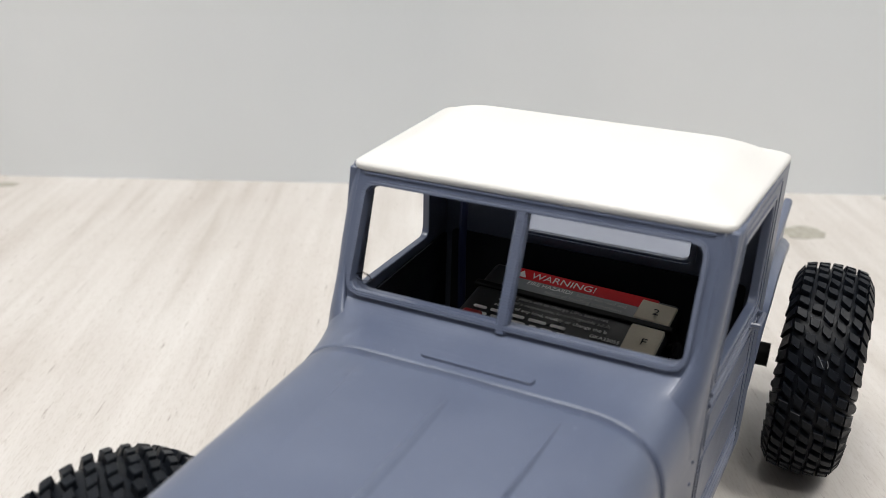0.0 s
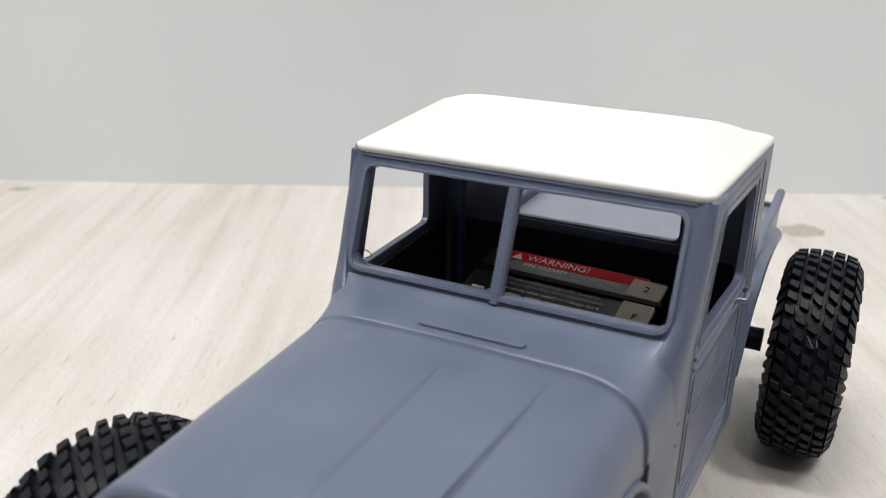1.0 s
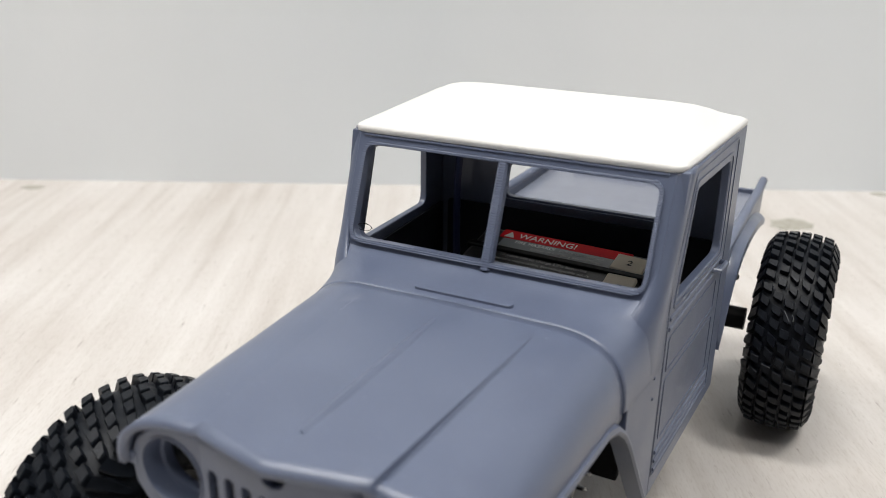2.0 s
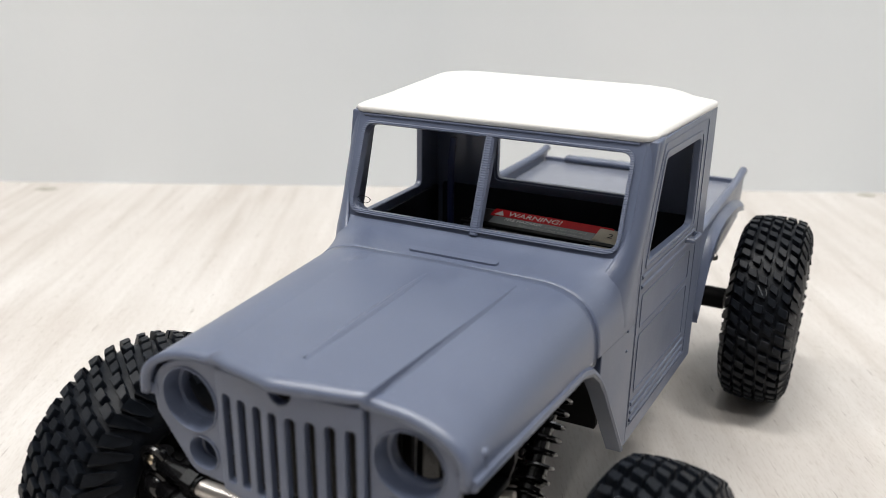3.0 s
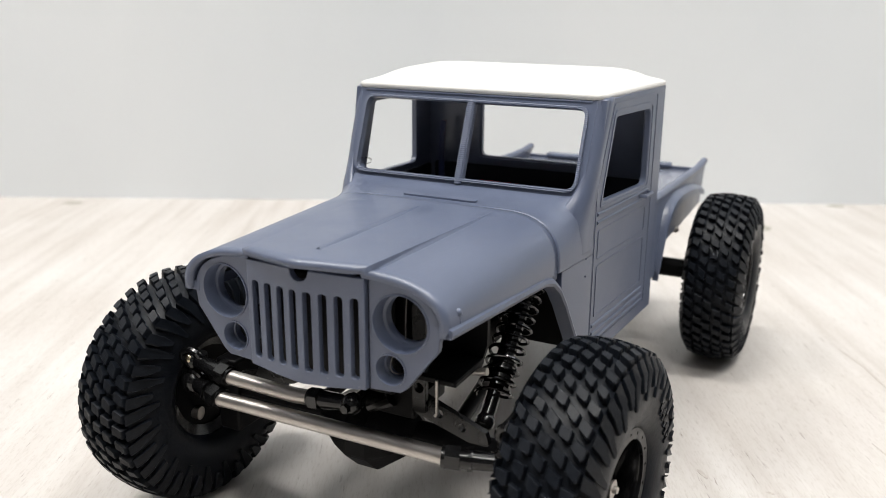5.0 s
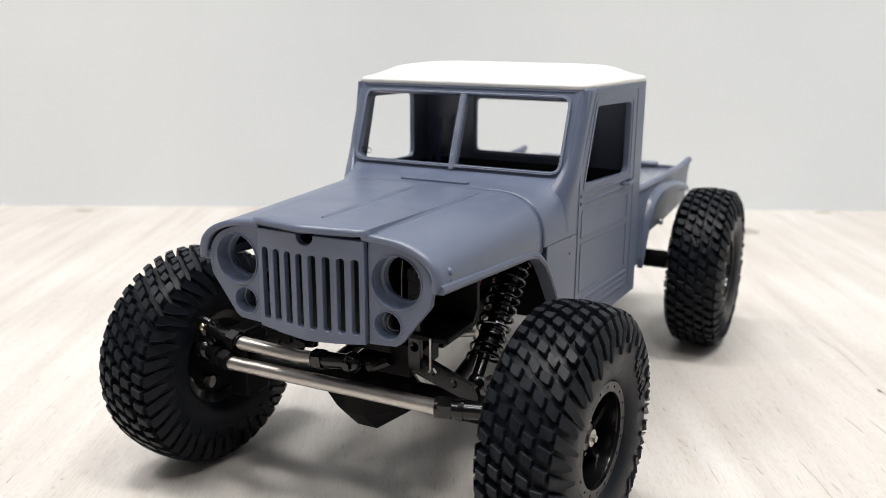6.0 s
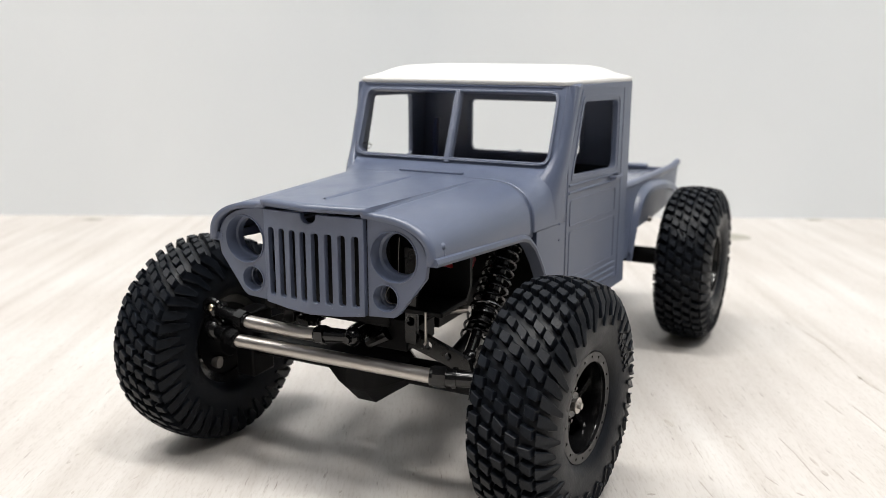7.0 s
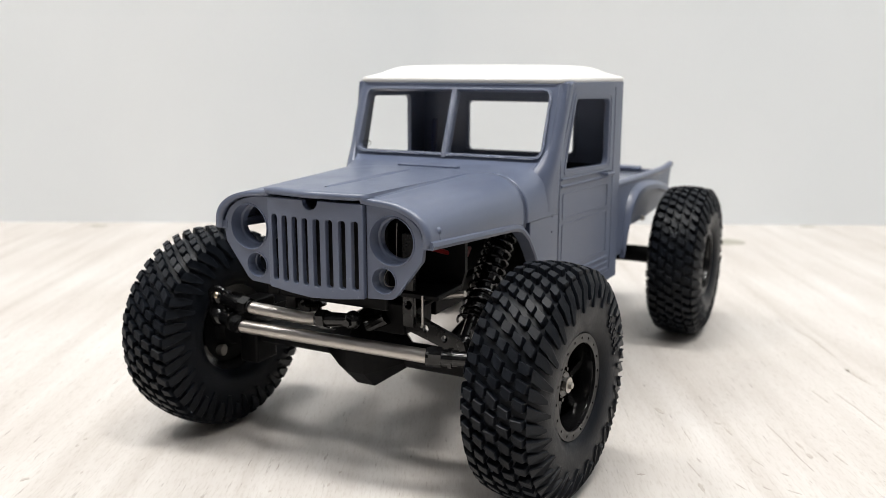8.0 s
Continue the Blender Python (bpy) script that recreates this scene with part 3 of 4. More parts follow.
def carcass_mesh():
    bm = bmesh.new()
    prof = [(11.2, -7.6), (12.0, -9.6), (14.0, -11.0), (17.0, -11.4), (19.6, -11.2), (21.5, -10.4), (23.2, -8.9), (24.0, -6.5), (24.35, -3.5), (24.5, 0.0)]
    prof = prof + [(r, -x) for r, x in prof[-2::-1]]
    n = 72
    rows = []
    for k in range(n):
        a = 2 * math.pi * k / n
        rows.append([bm.verts.new((x, r * math.cos(a), r * math.sin(a))) for r, x in prof])
    for k in range(n):
        p, q = rows[k], rows[(k + 1) % n]
        for j in range(len(prof) - 1):
            bm.faces.new((p[j], p[j + 1], q[j + 1], q[j]))

    # raised marks on the outer sidewall
    for k in range(5):
        a0 = 0.5 + 0.13 * k
        for da, r0, r1 in ((0.0, 15.6, 18.2), (0.05, 16.4, 17.6)):
            vs = [bm.verts.new((11.1 + h, r * math.cos(a), r * math.sin(a))) for h in (0.0, 0.6) for a, r in ((a0 + da, r0), (a0 + da + 0.04, r0), (a0 + da + 0.04, r1), (a0 + da, r1))]
            bm.faces.new(vs[4:])
            for j in range(4):
                bm.faces.new((vs[j], vs[(j + 1) % 4], vs[4 + (j + 1) % 4], vs[4 + j]))
    return bm


def tread_mesh():
    bm = bmesh.new()
    rng = random.Random(11)

    def lug(points, base, top, taper=0.84):
        """A tread block with softened edges over an outline of (angle, x); base and top are radii as functions of x."""
        spin, grow = rng.uniform(-0.13, 0.13), rng.uniform(0.94, 1.05)
        ca = sum(a for a, _ in points) / len(points)
        cx = sum(x for _, x in points) / len(points)
        turned = []
        for a, x in points:
            da, dx = (a - ca) * 24 * grow * rng.uniform(0.86, 1.08), (x - cx) * grow * rng.uniform(0.86, 1.08)
            turned.append((ca + (da * math.cos(spin) - dx * math.sin(spin)) / 24, cx + da * math.sin(spin) + dx * math.cos(spin)))
        rings = []
        for shrink, rise in ((1.05, -0.1), (1.0, 0.9), (taper, 1.0)):
            loop = []
            for a, x in turned:
                a2, x2 = ca + (a - ca) * shrink, cx + (x - cx) * shrink
                r = base(x2) + (top(x2) - base(x2)) * rise
                loop.append(bm.verts.new((x2, r * math.cos(a2), r * math.sin(a2))))
            rings.append(loop)
        bm.faces.new(rings[-1])
        for low, high in zip(rings, rings[1:]):
            for k in range(len(points)):
                j = (k + 1) % len(points)
                bm.faces.new((low[k], low[j], high[j], high[k]))

    def base(x):
        return 24.4 - 0.011 * x * x

    def top(x):
        return 26.0 - 0.011 * x * x

    def shoulder(p, a, h):
        """A place on the rounded shoulder: p runs from the tread's edge (0) down the sidewall (1), h is the height over it."""
        at = p * 3
        k = min(2, int(at))
        (x0, r0), (x1, r1) = ((8.9, 23.1), (10.5, 21.6), (11.35, 19.6), (11.55, 17.4))[k:k + 2]
        th = radians(25 + 62 * p)
        x, r = x0 + (x1 - x0) * (at - k) + h * math.sin(th), r0 + (r1 - r0) * (at - k) + h * math.cos(th)
        return x, r * math.cos(a), r * math.sin(a)

    # blocks in five staggered ribs, with softened leading corners
    step = 2 * math.pi / 44
    for k in range(44):
        for col in range(5):
            x = 3.72 * (col - 2) + rng.uniform(-0.25, 0.25)
            b = (k + 0.5 * (col % 2) + rng.uniform(-0.06, 0.06)) * step
            h, l, lean = 1.46, 0.28 * step, (0.13 + rng.uniform(-0.04, 0.04)) * step
            lug([(b - l - lean, x - h), (b + 0.7 * l - lean, x - h), (b + l - lean, x - 0.75 * h), (b + l + lean, x + 0.75 * h), (b + 0.7 * l + lean, x + h), (b - l + lean, x + h)], base, top, 0.9)
    for k in range(44):
        for s in (-1, 1):
            b = (k + 0.28 * s + rng.uniform(-0.05, 0.05)) * step
            reach = 1.0 if k % 2 else 0.72
            lean = (0.75 if k % 2 else 0.5) * step
            outline = ((b - 0.35 * step, -0.02), (b + 0.33 * step, -0.04), (b + 0.42 * step + 0.4 * lean, 0.36), (b + 0.26 * step + lean, reach), (b - 0.06 * step + lean, reach), (b - 0.34 * step + 0.4 * lean, 0.36))
            mid = sum(a for a, _ in outline) / 6
            rings = []
            for shrink, rise in ((1.04, -0.12), (0.98, 0.86), (0.86, 1.0)):
                loop = []
                for a, p in outline:
                    x, y, z = shoulder(max(0.0, p), mid + (a - mid) * shrink, rise * (1.5 - 1.1 * max(0.0, p)))
                    loop.append(bm.verts.new((s * x, y, z)))
                rings.append(loop)
            bm.faces.new(rings[-1])
            for low, high in zip(rings, rings[1:]):
                for j in range(6):
                    bm.faces.new((low[j], low[(j + 1) % 6], high[(j + 1) % 6], high[j]))
    return bm


def rim_mesh():
    bm = bmesh.new()
    prof = [(13.9, 7.4), (14.0, 8.2), (13.2, 8.6), (11.6, 8.6), (11.4, 8.0), (11.3, 4.0), (11.0, -6.0), (13.9, -7.4)]
    n = 48
    rows = [[(x, r * math.cos(a), r * math.sin(a)) for r, x in prof] for a in (2 * math.pi * k / n for k in range(n))]
    sheet(bm, rows + rows[:1])
    bmesh.ops.remove_doubles(bm, verts=bm.verts, dist=1e-4)
    rod(bm, (-6, 0, 0), (5.2, 0, 0), 3.6, 3.2, n=24)
    return bm


def back_mesh():
    bm = bmesh.new()
    rod(bm, (-5.2, 0, 0), (-4.2, 0, 0), 11.1, 11.1, n=48)
    rod(bm, (-8.5, 0, 0), (-5.2, 0, 0), 5.0, 6.5, n=24)
    return bm


def spoke_mesh():
    bm = bmesh.new()
    vs = box(bm, 2.6, -1.5, 2.9, 4.8, 1.5, 11.3)
    for v in vs:
        if v.co.z < 5:
            v.co.y *= 0.7
        if v.co.x > 3.7:
            v.co.y *= 0.72
    rod(bm, (4.6, 0.0, 4.0), (5.4, 0, 4.0), 0.5, n=8)
    return bm


def ring_mesh():
    bm = bmesh.new()
    put = lambda u, v, w: Vector((w, u, v))
    holes = [circle(12.75 * math.cos(a), 12.75 * math.sin(a), 0.42, 8) for a in (2 * math.pi * k / 18 for k in range(18))]
    plate(bm, circle(0, 0, 13.9, 64), [circle(0, 0, 11.5, 64), *holes], 0.9, lambda u, v, w: put(u, v, 8.3 + w))
    return bm


def nut_mesh():
    bm = bmesh.new()
    rod(bm, (4.6, 0, 0), (6.4, 0, 0), 1.4, 1.4, n=6)
    rod(bm, (6.2, 0, 0), (6.6, 0, 0), 1.7, 1.7, n=20)
    rod(bm, (6.4, 0, 0), (7.6, 0, 0), 0.75, 0.65, n=12)
    return bm


def local_mesh(name, bm, mat, smooth=35.0, radial=1.0):
    bmesh.ops.transform(bm, matrix=Matrix.Diagonal((1, radial, radial, 1)), verts=bm.verts)
    scaled(bm)
    return mesh_of(name, bm, mat, smooth)


WHEEL_MESHES = (local_mesh("wheel", rim_mesh(), GLOSS, radial=0.83), local_mesh("tyre", carcass_mesh(), RUBBER, 40), local_mesh("beadlock_ring", ring_mesh(), ANODISED, radial=0.83), local_mesh("hub_nut", nut_mesh(), STEEL), local_mesh("wheel_back", back_mesh(), BLACK, radial=0.83))
TREAD = local_mesh("tread", tread_mesh(), RUBBER, 30)
SPOKE = local_mesh("spoke", spoke_mesh(), GLOSS, radial=0.83)
WHEELS = ((1, 46.0, 0.0), (-1, 46.0, 0.0), (1, 47.2, 135.3), (-1, 47.2, 135.3))
STEER = radians(-5.3)
for s, x, y in WHEELS:
    wheel = new("wheel", WHEEL_MESHES[0])
    wheel.parent = truck
    wheel.location = (Vector((s * x, y, TYRE_R)) - Vector(ORIGIN[truck.name])) * U
    wheel.rotation_euler = (0.13 * x + y, 0, (0 if s > 0 else math.pi) + (STEER if y < 50 else 0))
    wheel.scale = (0.76, 1, 1)
    tagged(wheel, "gloss black beadlock wheel")
    for me, label in zip(WHEEL_MESHES[1:], ("chunky black rubber off-road tyre", "", "bare metal wheel nut", "")):
        ob = new(me.name, me)
        ob.parent = wheel
        tagged(ob, label)
    ob = new("tread", TREAD)
    ob.parent = wheel
    tagged(ob, "moulded tread blocks of the tyre", kind="stuff")
    for k in range(6):
        ob = new("spoke", SPOKE)
        ob.parent = wheel
        ob.rotation_euler = (2 * math.pi * k / 6, 0, 0)
        tagged(ob)

for a, b, c in (((46.4, 109.9, 41.8), (47.2, 109.5, 40.6), (47.8, 109.7, 39.4)), ((48.3, 109.7, 41.2), (48.7, 109.6, 40.2), (48.6, 109.5, 39.6))):
    bm = bmesh.new()
    tube(bm, [a, b, c], 0.1, n=6)
    part("scuff_mark", bm, LABEL_GREY, truck, "pale scuff on the rear tyre")

# -- running gear --
for y in (0.0, 135.3):
    bm = bmesh.new()
    rod(bm, (-36, y, 26.5), (36, y, 26.5), 3.0, n=16)
    axle = part("axle_tube", bm, BLACK, truck, "black axle tube" if y == 0 else "")
    bm = bmesh.new()
    rows = []
    for x, h, d in ((-11, 3.0, 3.4), (-5.2, 7.0, 7.6), (-2.2, 8.6, 9.0), (2.4, 8.6, 9.0), (5.6, 6.2, 7.6), (10, 3.0, 3.4)):
        rows.append([(x + 1.8, y + d * math.cos(a), 26.5 + h * math.sin(a)) for a in (2 * math.pi * (k + 0.5) / 8 for k in range(8))])
    sheet(bm, [r + r[:1] for r in rows])
    bmesh.ops.remove_doubles(bm, verts=bm.verts, dist=1e-4)
    part("differential", bm, BLACK, axle, smooth=20, bevel=0.3)
    for s in (-1, 1) if y == 0 else ():
        bm = bmesh.new()
        box(bm, s * 33 - 2.8, y - 4, 18.5, s * 33 + 2.8, y + 4, 35)
        rod(bm, (s * 33, y - 8, 33.5), (s * 33, y - 3, 33.5), 1.6, n=10)
        part("knuckle", bm, BLACK, axle, bevel=0.6)

bm = bmesh.new()
tube(bm, [(-26.2, -14.0, 31.9), (24.6, -14.2, 32.4)], 1.55, n=16)
tie = part("tie_rod", bm, STEEL, truck, "straight polished steel tie rod")
for s, a, b in ((-1, (-25.4, -14.0, 31.9), (-35.4, -11.0, 32.4)), (1, (24.0, -14.2, 32.4), (34.6, -11.0, 32.2))):
    bm = bmesh.new()
    a, b = Vector(a), Vector(b)
    rod(bm, a, b, 2.0, 1.6, n=12)
    rod(bm, a + (b - a) * 0.06, a + (b - a) * 0.3, 2.35, 2.35, n=6)
    rod(bm, a + (b - a) * 0.42, a + (b - a) * 0.5, 2.2, 2.2, n=14)
    ball(bm, b, 2.5)
    part("rod_end", bm, GLOSS, tie)
bm = bmesh.new()
tube(bm, [(-24.6, -12.4, 36.3), (-15, -12.2, 35.9), (-9, -12.1, 35.7), (-4.8, -12.0, 36.0)], 1.5, n=16)
drag = part("drag_link", bm, STEEL, truck, "bent polished steel drag link")
for a, b in (((-24.0, -12.4, 36.3), (-35.6, -10.4, 37.0)), ((-5.2, -12.0, 36.0), (4.6, -12.6, 37.2))):
    bm = bmesh.new()
    a, b = Vector(a), Vector(b)
    rod(bm, a, b, 1.9, 1.5, n=12)
    rod(bm, a + (b - a) * 0.06, a + (b - a) * 0.28, 2.25, 2.25, n=6)
    ball(bm, b, 2.2)
    part("rod_end", bm, GLOSS, drag)

for s in (-1, 1):
    bm = bmesh.new()
    box(bm, s * 11 - 1.4, 12, 33, s * 11 + 1.4, 166, 39)
    part("chassis_rail", bm, BLACK, truck, "black chassis rail" if s < 0 else "", bevel=0.3)
bm = bmesh.new()
box(bm, -11, 48, 30, 11, 108, 33)
part("skid_plate", bm, BLACK, truck, bevel=0.4)

for s in (-1, 1):
    for base, top in (((s * 23.2, 6.0, 29.5), (s * 22.6, 32.0, 54.5)), ((s * 22.5, 129.5, 27.5), (s * 19.0, 118.0, 50.0))):
        a, b = Vector(base), Vector(top)
        d = (b - a)
        bm = bmesh.new()
        rod(bm, a, a + d * 0.4, 1.5, n=12)
        rod(bm, a + d * 0.28, a + d * 0.36, 2.7, n=20)
        rod(bm, a + d * 0.34, b, 1.9, n=20)
        for k in range(4):
            rod(bm, a + d * (0.2 + 0.045 * k), a + d * (0.222 + 0.045 * k), 2.9, n=20)
        ball(bm, a, 2.0)
        shock = part("shock_absorber", bm, GLOSS, truck, "black oil shock with coil spring" if s < 0 else "")
        bm = bmesh.new()
        q = d.to_track_quat("Z", "Y").to_matrix()
        turns, steps = 12, 12 * 16
        tube(bm, [a + d * (0.14 + 0.8 * k / steps) + q @ Vector((3.55 * math.cos(2 * math.pi * turns * k / steps), 3.55 * math.sin(2 * math.pi * turns * k / steps), 0)) for k in range(steps + 1)], 0.33, n=6)
        part("coil_spring", bm, DARK_CHROME, shock)

# black sheet added across the nose to keep the space behind it dark
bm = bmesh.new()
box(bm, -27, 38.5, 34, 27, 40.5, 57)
part("dark_nose_wall", bm, BLACK, truck, bevel=0.3)

# -- black inner works: light-blocking tray, dark backing behind the nose and steering servo --
# tray added to keep floor light out of the cab; the battery rests on it
bm = bmesh.new()
box(bm, -20, 41, 39, 24, 86, 42)
box(bm, -20, 41, 42, -18.5, 86, 48)
box(bm, 22.5, 41, 42, 24, 86, 48)
part("light_block_tray", bm, BLACK, truck, "black tray under the battery, added to block light from the floor", bevel=0.4)
# box and front plates added so that the grille slots stay black
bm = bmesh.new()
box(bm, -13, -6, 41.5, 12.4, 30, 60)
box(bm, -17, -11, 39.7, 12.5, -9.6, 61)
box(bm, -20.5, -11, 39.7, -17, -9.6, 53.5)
part("dark_grille_backing", bm, BLACK, truck, bevel=0.8)
# upright and flat black sheets added to darken the space behind the headlight
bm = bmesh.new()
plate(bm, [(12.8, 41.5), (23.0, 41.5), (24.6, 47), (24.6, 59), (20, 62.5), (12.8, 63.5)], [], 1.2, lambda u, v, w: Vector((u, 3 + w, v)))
part("dark_nose_panel", bm, BLACK, truck)
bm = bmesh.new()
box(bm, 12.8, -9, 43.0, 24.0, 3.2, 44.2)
part("dark_nose_shelf", bm, BLACK, truck, bevel=0.3)
bm = bmesh.new()
box(bm, 5, -6, 33.0, 14, 7, 40.5)
box(bm, 3, -4, 38.5, 16, 5, 39.6)
servo = part("steering_servo", bm, BLACK, truck, bevel=0.5)
bm = bmesh.new()
rod(bm, (4.6, -12.0, 37.2), (4.6, -5, 37.0), 1.2, 1.6, n=16)
rod(bm, (4.5, -15.4, 37.2), (4.6, -13.9, 37.2), 0.9, 1.1, n=6)
rod(bm, (4.6, -6.5, 34.0), (9.6, -6.5, 37.0), 1.3, 1.7, n=10)
part("servo_horn", bm, GLOSS, servo)
for s in (-1, 1):
    bm = bmesh.new()
    plate(bm, rounded([(14.6, 36), (17.4, 36), (17.4, 57), (14.6, 57)], 0.4, 2), [circle(16, 41, 0.95, 12), circle(16, 47, 0.6, 10)], 1.2, (lambda s: lambda u, v, w: Vector((s * u, -8 + w, v)))(s))
    part("shock_tower", bm, SATIN, truck, bevel=0.15)
    bm = bmesh.new()
    rod(bm, (s * 14.6, 1, 40.3), (s * 25.6, 1, 42.6), 0.75, n=10)
    part("upper_link", bm, STEEL, truck, "thin steel link" if s < 0 else "")
bm = bmesh.new()
tube(bm, [(20.5, -9.5, 44.0), (20.5, -9.5, 37.5), (20.0, -9.2, 36.9)], 0.28, n=8)
part("body_clip", bm, STEEL, truck, "thin wire body clip")
for s in (-1, 1):
    bm = bmesh.new()
    plate(bm, rounded([(0, 39.5), (4, 39), (21, 33.6), (22, 31), (17, 31), (0, 35.5)], 0.8), [circle(4.5, 37, 0.9, 12), circle(10, 35.3, 0.9, 12), circle(15.5, 33.6, 0.9, 12)], 1.4, (lambda s: lambda u, v, w: Vector((s * (10.5 + u * 0.85), -5.5 + w, v)))(s))
    part("link_bracket", bm, SATIN, truck, bevel=0.2)
    bm = bmesh.new()
    rod(bm, (s * 16, 4, 24.5), (s * 12, 62, 33), 1.6, n=12)
    part("lower_link", bm, BLACK, truck)
    bm = bmesh.new()
    rod(bm, (s * 20, 132, 24.5), (s * 12, 86, 32), 1.8, n=12)
    part("lower_link", bm, BLACK, truck)
    bm = bmesh.new()
    rod(bm, (s * 35.6, -9.6, 29), (s * 35.6, -9.6, 38.6), 1.1, n=10)
    for z in (32.6, 37.0):
        rod(bm, (s * 35.6, -9.6, z - 1.0), (s * 35.6, -9.6, z + 1.0), 2.3, n=14)
    stud = part("steering_stud", bm, BLACK, truck, "black steering stud" if s < 0 else "")
    for z in (37.4, 33.0):
        bm = bmesh.new()
        tube(bm, [(s * 35.6 + 2.5 * math.cos(a), -10.9 - 0.35 * math.sin(a), z + 2.0 * math.sin(a)) for a in (2 * math.pi * k / 20 for k in range(20))], 0.75, n=8, closed=True)
        part("link_eye", bm, GLOSS, stud)
        bm = bmesh.new()
        ball(bm, (s * 35.6, -11.1, z), 1.45, 16)
        rod(bm, (s * 35.6, -10.8, z + 1.2), (s * 35.6, -10.8, z + 2.2), 0.8, 0.7, n=12)
        part("ball_stud", bm, BRASS, stud, "shiny brass ball stud" if s < 0 else "")
for s in (-1, 1):
    bm = bmesh.new()
    rod(bm, (s * 41.0, -4.0, 20.6), (s * 43.2, -4.4, 20.6), 1.5, 1.2, n=14)
    part("hub_pin", bm, STEEL, truck, "bright steel hub pin" if s < 0 else "")
bm = bmesh.new()
tube(bm, [(17, -3, 53.4), (20, 2.7, 51.2), (20.6, 8, 49.4), (20, 13, 48.4), (18.5, 18, 49.2)], 0.55, n=8)
part("motor_wire", bm, WIRE_RED, truck, "red motor wire")

bm = bmesh.new()
rod(bm, (-11, -5, 35.5), (-11, -5, 41.5), 1.5, n=14)
rod(bm, (-11, -5, 36.9), (-11, -5, 37.7), 2.7, n=20)
rod(bm, (-11, -5, 39.3), (-11, -5, 40.1), 2.5, n=20)
rod(bm, (-11, -5, 38.6), (-5.5, -4, 39.4), 0.8, n=10)
part("link_mount", bm, GLOSS, truck)

# ---- the battery in the cab ----
battery = thing("battery_pack", (1, 72, 42.2), "black battery pack with red warning label, taped and strapped", "battery")
TILT = Matrix.Translation((0.6, 72.2, 50.6)) @ Matrix.Rotation(radians(-3.5), 4, "Z") @ Matrix.Rotation(radians(12), 4, "X")
BX, BY, BZ = 19.6, 12.5, 7.0


def on_battery(u, v, w):
    """A place on the pack: u across, v towards the back, w above its top."""
    return TILT @ Vector((u, v, BZ + w))


bm = bmesh.new()
box(bm, -BX, -BY, -BZ - 1.5, BX, BY, BZ, TILT)
case = part("case", bm, LABEL_BLACK, battery, bevel=1.2, segments=3)


def patch(name, u0, v0, u1, v1, w, mat, parent, label=""):
    bm = bmesh.new()
    plate(bm, rounded([(u0, v0), (u1, v0), (u1, v1), (u0, v1)], 0.4, 2), [], 0.12, lambda u, v, h: on_battery(u, v, w + h))
    return part(name, bm, mat, parent, label)


patch("red_label", -14.8, 8.7, 15.4, 12.0, 0.02, LABEL_RED, case, "red warning strip")
patch("grey_label", -13.6, 5.1, 13.0, 8.6, 0.02, LABEL_GREY, case, "grey label strip")


def words(text, u, v, size, parent, mat, w=0.17):
    """Flat lettering on top of the pack, starting at u on the line v."""
    data = bpy.data.curves.new("lettering", "FONT")
    data.body, data.size, data.extrude = text, size * U, 0.02 * U
    data.materials.append(mat)
    ob = new("lettering", data)
    ob.parent = parent
    turn = TILT.to_quaternion().to_matrix().to_4x4()
    at = (on_battery(u, v, w) - Vector(ORIGIN[parent.name])) * U
    ob.matrix_local = Matrix.Translation(at) @ turn
    return ob


words("WARNING!", -10.6, 9.4, 2.7, case, INK)
words("FIRE HAZARD!", -10.4, 7.2, 1.5, case, INK)
words("before use read and", 0.2, 7.1, 1.25, case, FADED)
words("follow all handling instructions", -6.0, 5.6, 1.3, case, FADED)
words("10 years old to charge LiPo batteries", -11.5, 1.7, 1.35, case, FADED)
words("vision of a responsible, knowledgeable adult", -13.4, 0.1, 1.3, case, FADED)
words("adapter of any kind, modify or change the b", -13.4, -1.6, 1.3, case, INK)
words("GKA22055", 6.9, -3.5, 1.25, case, INK)
bm = bmesh.new()
plate(bm, [(-8.2, 9.2), (-5.8, 9.2), (-7.0, 11.3)], [], 0.1, lambda u, v, h: on_battery(u - 5.6, v - 0.1, 0.16 + h))
part("warning_triangle", bm, INK, case)
rng = random.Random(5)
for v in (-3.5, -5.3, -7.1):
    u = -17.0
    while u < 12.0:
        n = rng.uniform(1.2, 3.8)
        if not (v == -3.5 and u + n > 6.0):
            patch("print_bar", u, v, u + n, v + 0.8, 0.03, INK, case)
        u += n + 0.8
bm = bmesh.new()
box(bm, -BX - 0.6, 3.2, -BZ - 1.6, BX + 0.6, 4.9, BZ + 0.5, TILT)
part("strap", bm, BLACK, battery, "black hook strap", bevel=0.3)
for u0, v0, v1, mark in ((12.3, 5.0, 11.2, "2"), (12.9, -5.2, 3.0, "F")):
    bm = bmesh.new()
    for v in box(bm, u0, v0, BZ - 5.0, BX - 0.4, v1, BZ + 0.35, TILT):
        v.co.z += 0.25 * math.sin(3.1 * v.co.x + v.co.y)
    tape = part("tape", bm, PAPER, battery, "cream masking tape with a pen mark", bevel=0.3)
    words(mark, u0 + 3.0, (v0 + v1) / 2 - 1.3, 2.6, tape, BLACK, 0.66)
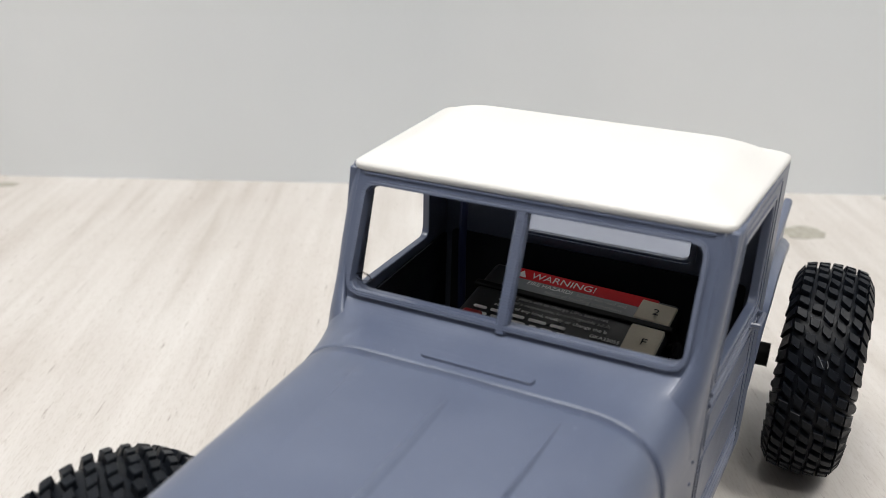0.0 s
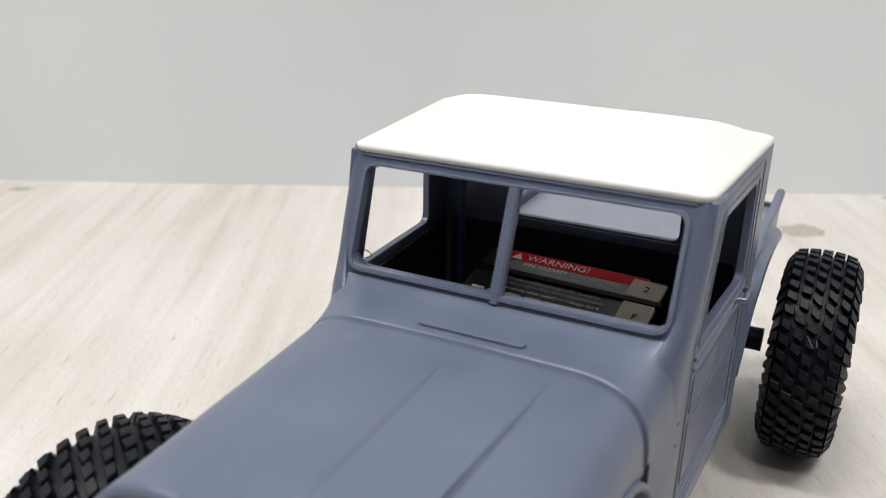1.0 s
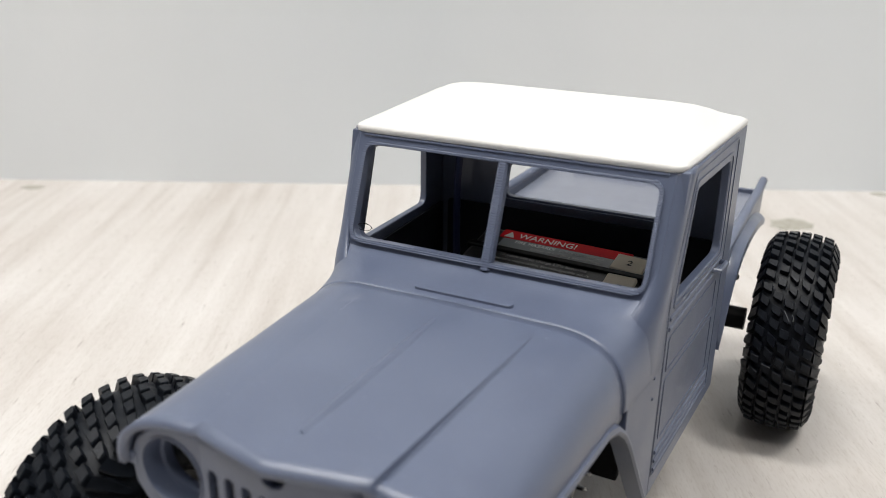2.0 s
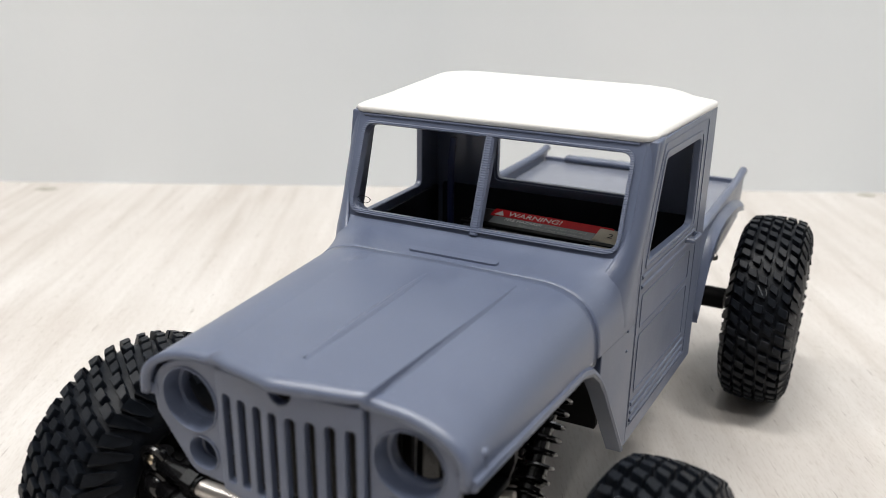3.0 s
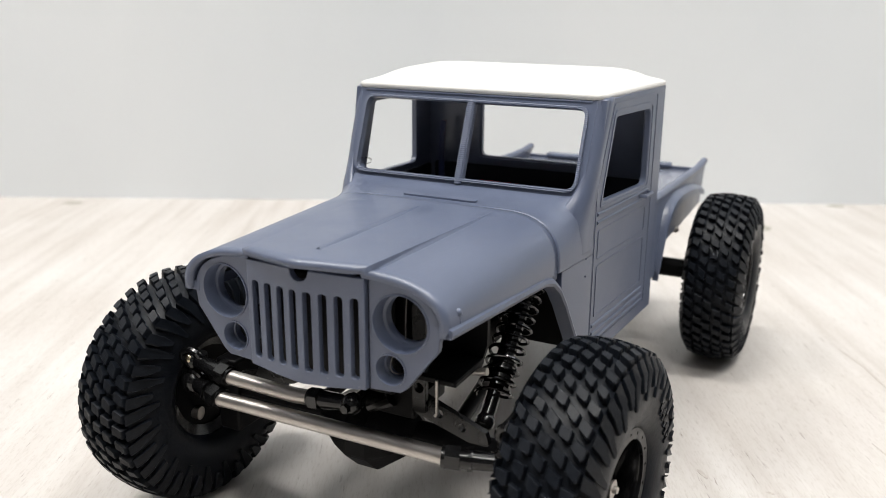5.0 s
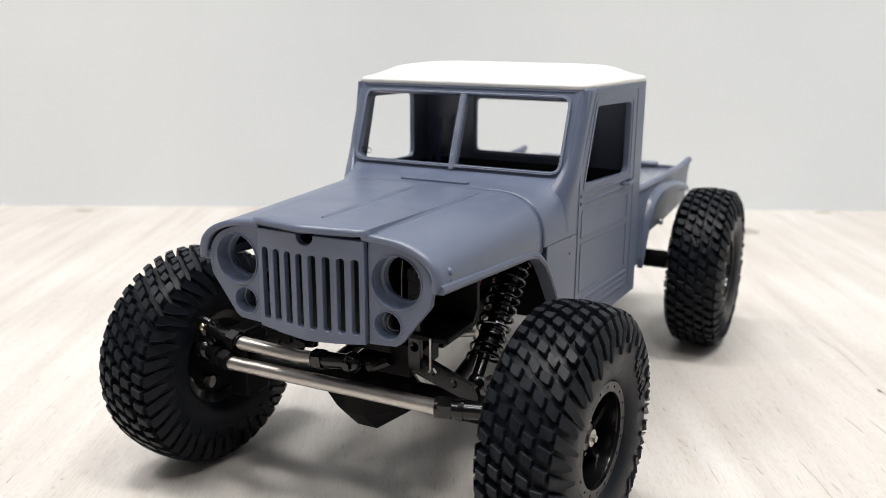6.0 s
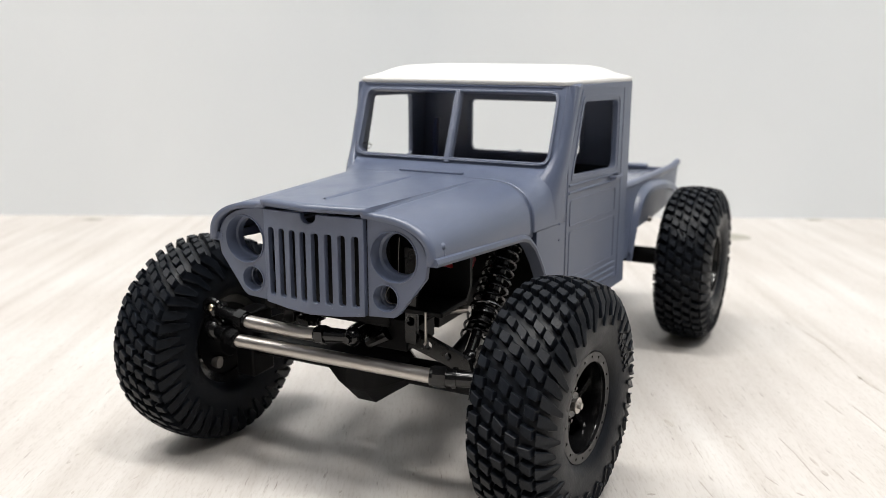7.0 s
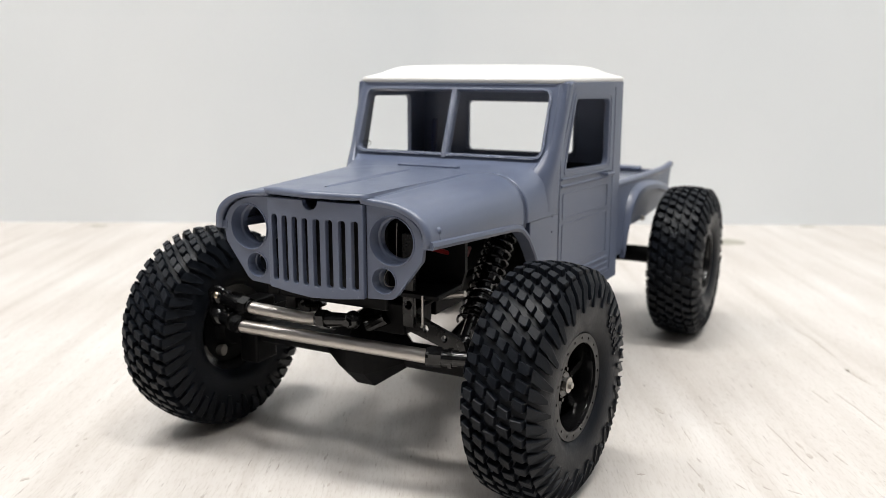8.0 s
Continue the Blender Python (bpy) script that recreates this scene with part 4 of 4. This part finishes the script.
for k in range(2):
    bm = bmesh.new()
    tube(bm, [TILT @ Vector(p) for p in ((BX + 0.2, 2 + k, 4), (BX + 2.6, 0 + k, 7.5 - k), (BX + 3.0, -5 - k, 4), (BX + 1.6, -9, -3), (BX + 0.4, -10, -8))], 0.8, n=8)
    part("battery_wire", bm, BLACK, battery)

bm = bmesh.new()
tube(bm, [(-25.5, 83, 46), (-26.0, 83.5, 54), (-26.4, 84, 62), (-26.5, 84.5, 70), (-26.2, 85, 76)], 0.9, n=8)
part("aerial_cable", bm, WIRE_BLUE, truck, "dark blue cable inside the cab")
bm = bmesh.new()
box(bm, -17.2, 62.4, 55.4, -13.2, 65.4, 58.0)
part("plug", bm, WIRE_RED, truck, "red plug", bevel=0.6)
bm = bmesh.new()
box(bm, 22.4, 51, 53.5, 26.0, 55, 59.0)
part("plug", bm, PLUG_WHITE, truck, "white plug", bevel=0.6)
bm = bmesh.new()
tube(bm, [(-25.6 + 1.6 * math.cos(3.6 * a) - 0.6 * a, 42.0 + 0.8 * a, 71.3 + 0.75 * math.sin(3.6 * a) - 0.25 * a) for a in (2.2 * k / 22 for k in range(23))], 0.055, n=6)
part("stray_thread", bm, BLACK, truck)

# ---- marks on the floor ----
floor = bpy.data.objects["floor"]


def knot(x, y, rx, ry, turn, seed):
    """A dark knot in the wood: an uneven disc a hair above the floor."""
    r = random.Random(seed)
    bm = bmesh.new()
    pts = []
    for k in range(20):
        a = 2 * math.pi * k / 20
        g = r.uniform(0.82, 1.12)
        u, v = rx * g * math.cos(a), ry * g * math.sin(a)
        pts.append((x + u * math.cos(turn) - v * math.sin(turn), y + u * math.sin(turn) + v * math.cos(turn)))
    plate(bm, pts, [], 0.15, lambda u, v, w: Vector((u, v, w - 0.05)))
    scaled(bm)
    ob = new("knot", mesh_of("knot", bm, KNOT))
    ob.parent = floor
    return tagged(ob, "dark knot in the pale wood")


knot(-306, 184.5, 5.5, 3.4, radians(27), 1)
knot(70, 379, 5.0, 3.0, radians(27), 2)
knot(35, 308, 10.0, 8.0, radians(40), 3)


def scratch(line, width, seed, name="scratch", label="thin brown scratch in the pale wood"):
    """A thin uneven mark along a line on the floor, tapered to both ends."""
    r = random.Random(seed)
    pts = []
    for (xa, ya), (xb, yb) in zip(line, line[1:]):
        pts += [Vector((xa + (xb - xa) * k / 6, ya + (yb - ya) * k / 6)) for k in range(6)]
    pts.append(Vector(line[-1]))
    left, right = [], []
    for k, p in enumerate(pts):
        d = (pts[min(k + 1, len(pts) - 1)] - pts[max(k - 1, 0)]).normalized()
        w = width * (0.12 + math.sin(math.pi * k / (len(pts) - 1)) ** 0.6) * r.uniform(0.55, 1.2) / 2
        shift = Vector((-d.y, d.x))
        left.append(p + shift * w)
        right.append(p - shift * w)
    bm = bmesh.new()
    plate(bm, [tuple(p) for p in left + right[::-1]], [], 0.11, lambda u, v, w: Vector((u, v, w - 0.05)))
    scaled(bm)
    ob = new(name, mesh_of(name, bm, WORN))
    ob.parent = floor
    return tagged(ob, label)


scratch([(83.0, 156.5), (90.5, 144.8), (98.5, 127.7)], 0.7, 11)
scratch([(101.2, 118.3), (103.9, 114.0), (108.9, 106.3)], 1, 12)
scratch([(101.6, 116.2), (103.1, 116.4)], 2, 13, "dent", "small brown dent in the pale wood")
scratch([(84.8, 61.8), (89.9, 53.4), (94.2, 44.8), (98.4, 37.9)], 0.35, 14)
scratch([(92.9, 53.4), (95.4, 49.2)], 0.7, 15)
scratch([(96.1, 47.4), (97.5, 45.1)], 1.3, 16, "dent", "small brown dent in the pale wood")
scratch([(100.2, 93.7), (105.7, 84.7), (112.9, 71.5)], 0.4, 17)
scratch([(93.7, 92.8), (96.3, 89.2), (98.8, 84.8)], 0.5, 18)
scratch([(98.1, 49.5), (99.6, 47.5), (101.0, 44.8)], 0.45, 19)
scratch([(101.7, 50.4), (103.9, 47.0), (105.2, 45.3)], 0.4, 20)
scratch([(56.3, 59.1), (59.3, 55.8)], 1.2, 21, "dent", "small brown dent in the pale wood")
scratch([(62.1, 17.5), (63.8, 18.4)], 0.8, 22, "dent", "small brown dent in the pale wood")
scratch([(75.5, 19.8), (77.7, 15.9)], 0.9, 23, "dent", "small brown dent in the pale wood")
scratch([(-61.6, -50.3), (-61.7, -49.1), (-60.9, -48.3)], 1, 24, "dent", "small brown dent in the pale wood")
scratch([(72.6, 56.3), (74.4, 56.0)], 0.8, 25)
scratch([(75.5, 54.1), (78.2, 50.0)], 0.6, 26)
scratch([(71.0, 29.3), (75.4, 22.9)], 0.35, 27)
scratch([(65.3, 49.6), (70.0, 40.4)], 0.3, 28)
scratch([(-67.2, -28.1), (-66.9, -27.1)], 0.6, 29, "dent", "small brown dent in the pale wood")
scratch([(-65.5, -31.9), (-65.4, -30.8)], 0.6, 30, "dent", "small brown dent in the pale wood")
scratch([(-45.4, -30.3), (-45.5, -28.3)], 0.4, 31)
scratch([(-52.3, -41.7), (-53.1, -40.2)], 0.5, 32, "dent", "small brown dent in the pale wood")
scratch([(9.8, 4.9), (10.9, 3.3)], 0.4, 33, "dent", "small brown dent in the pale wood")
scratch([(10.8, 2.2), (11.4, 0.8)], 0.5, 34, "dent", "small brown dent in the pale wood")
scratch([(0.6, -13.7), (0.4, -12.5)], 0.5, 35, "dent", "small brown dent in the pale wood")
scratch([(1.9, -20.4), (1.4, -18.6)], 0.4, 36)
scratch([(-8.1, -28.5), (-8.4, -27.5)], 0.5, 37, "dent", "small brown dent in the pale wood")
scratch([(82.8, 23.6), (85.8, 21.3)], 0.35, 38)
scratch([(88.7, 24.6), (90.7, 23.8)], 0.5, 39)
scratch([(91.8, 33.5), (93.4, 32.8)], 0.5, 40)
scratch([(84.4, 38.3), (87.7, 35.3)], 0.3, 41)
scratch([(94.0, 25.5), (97.0, 24.7)], 0.35, 42)
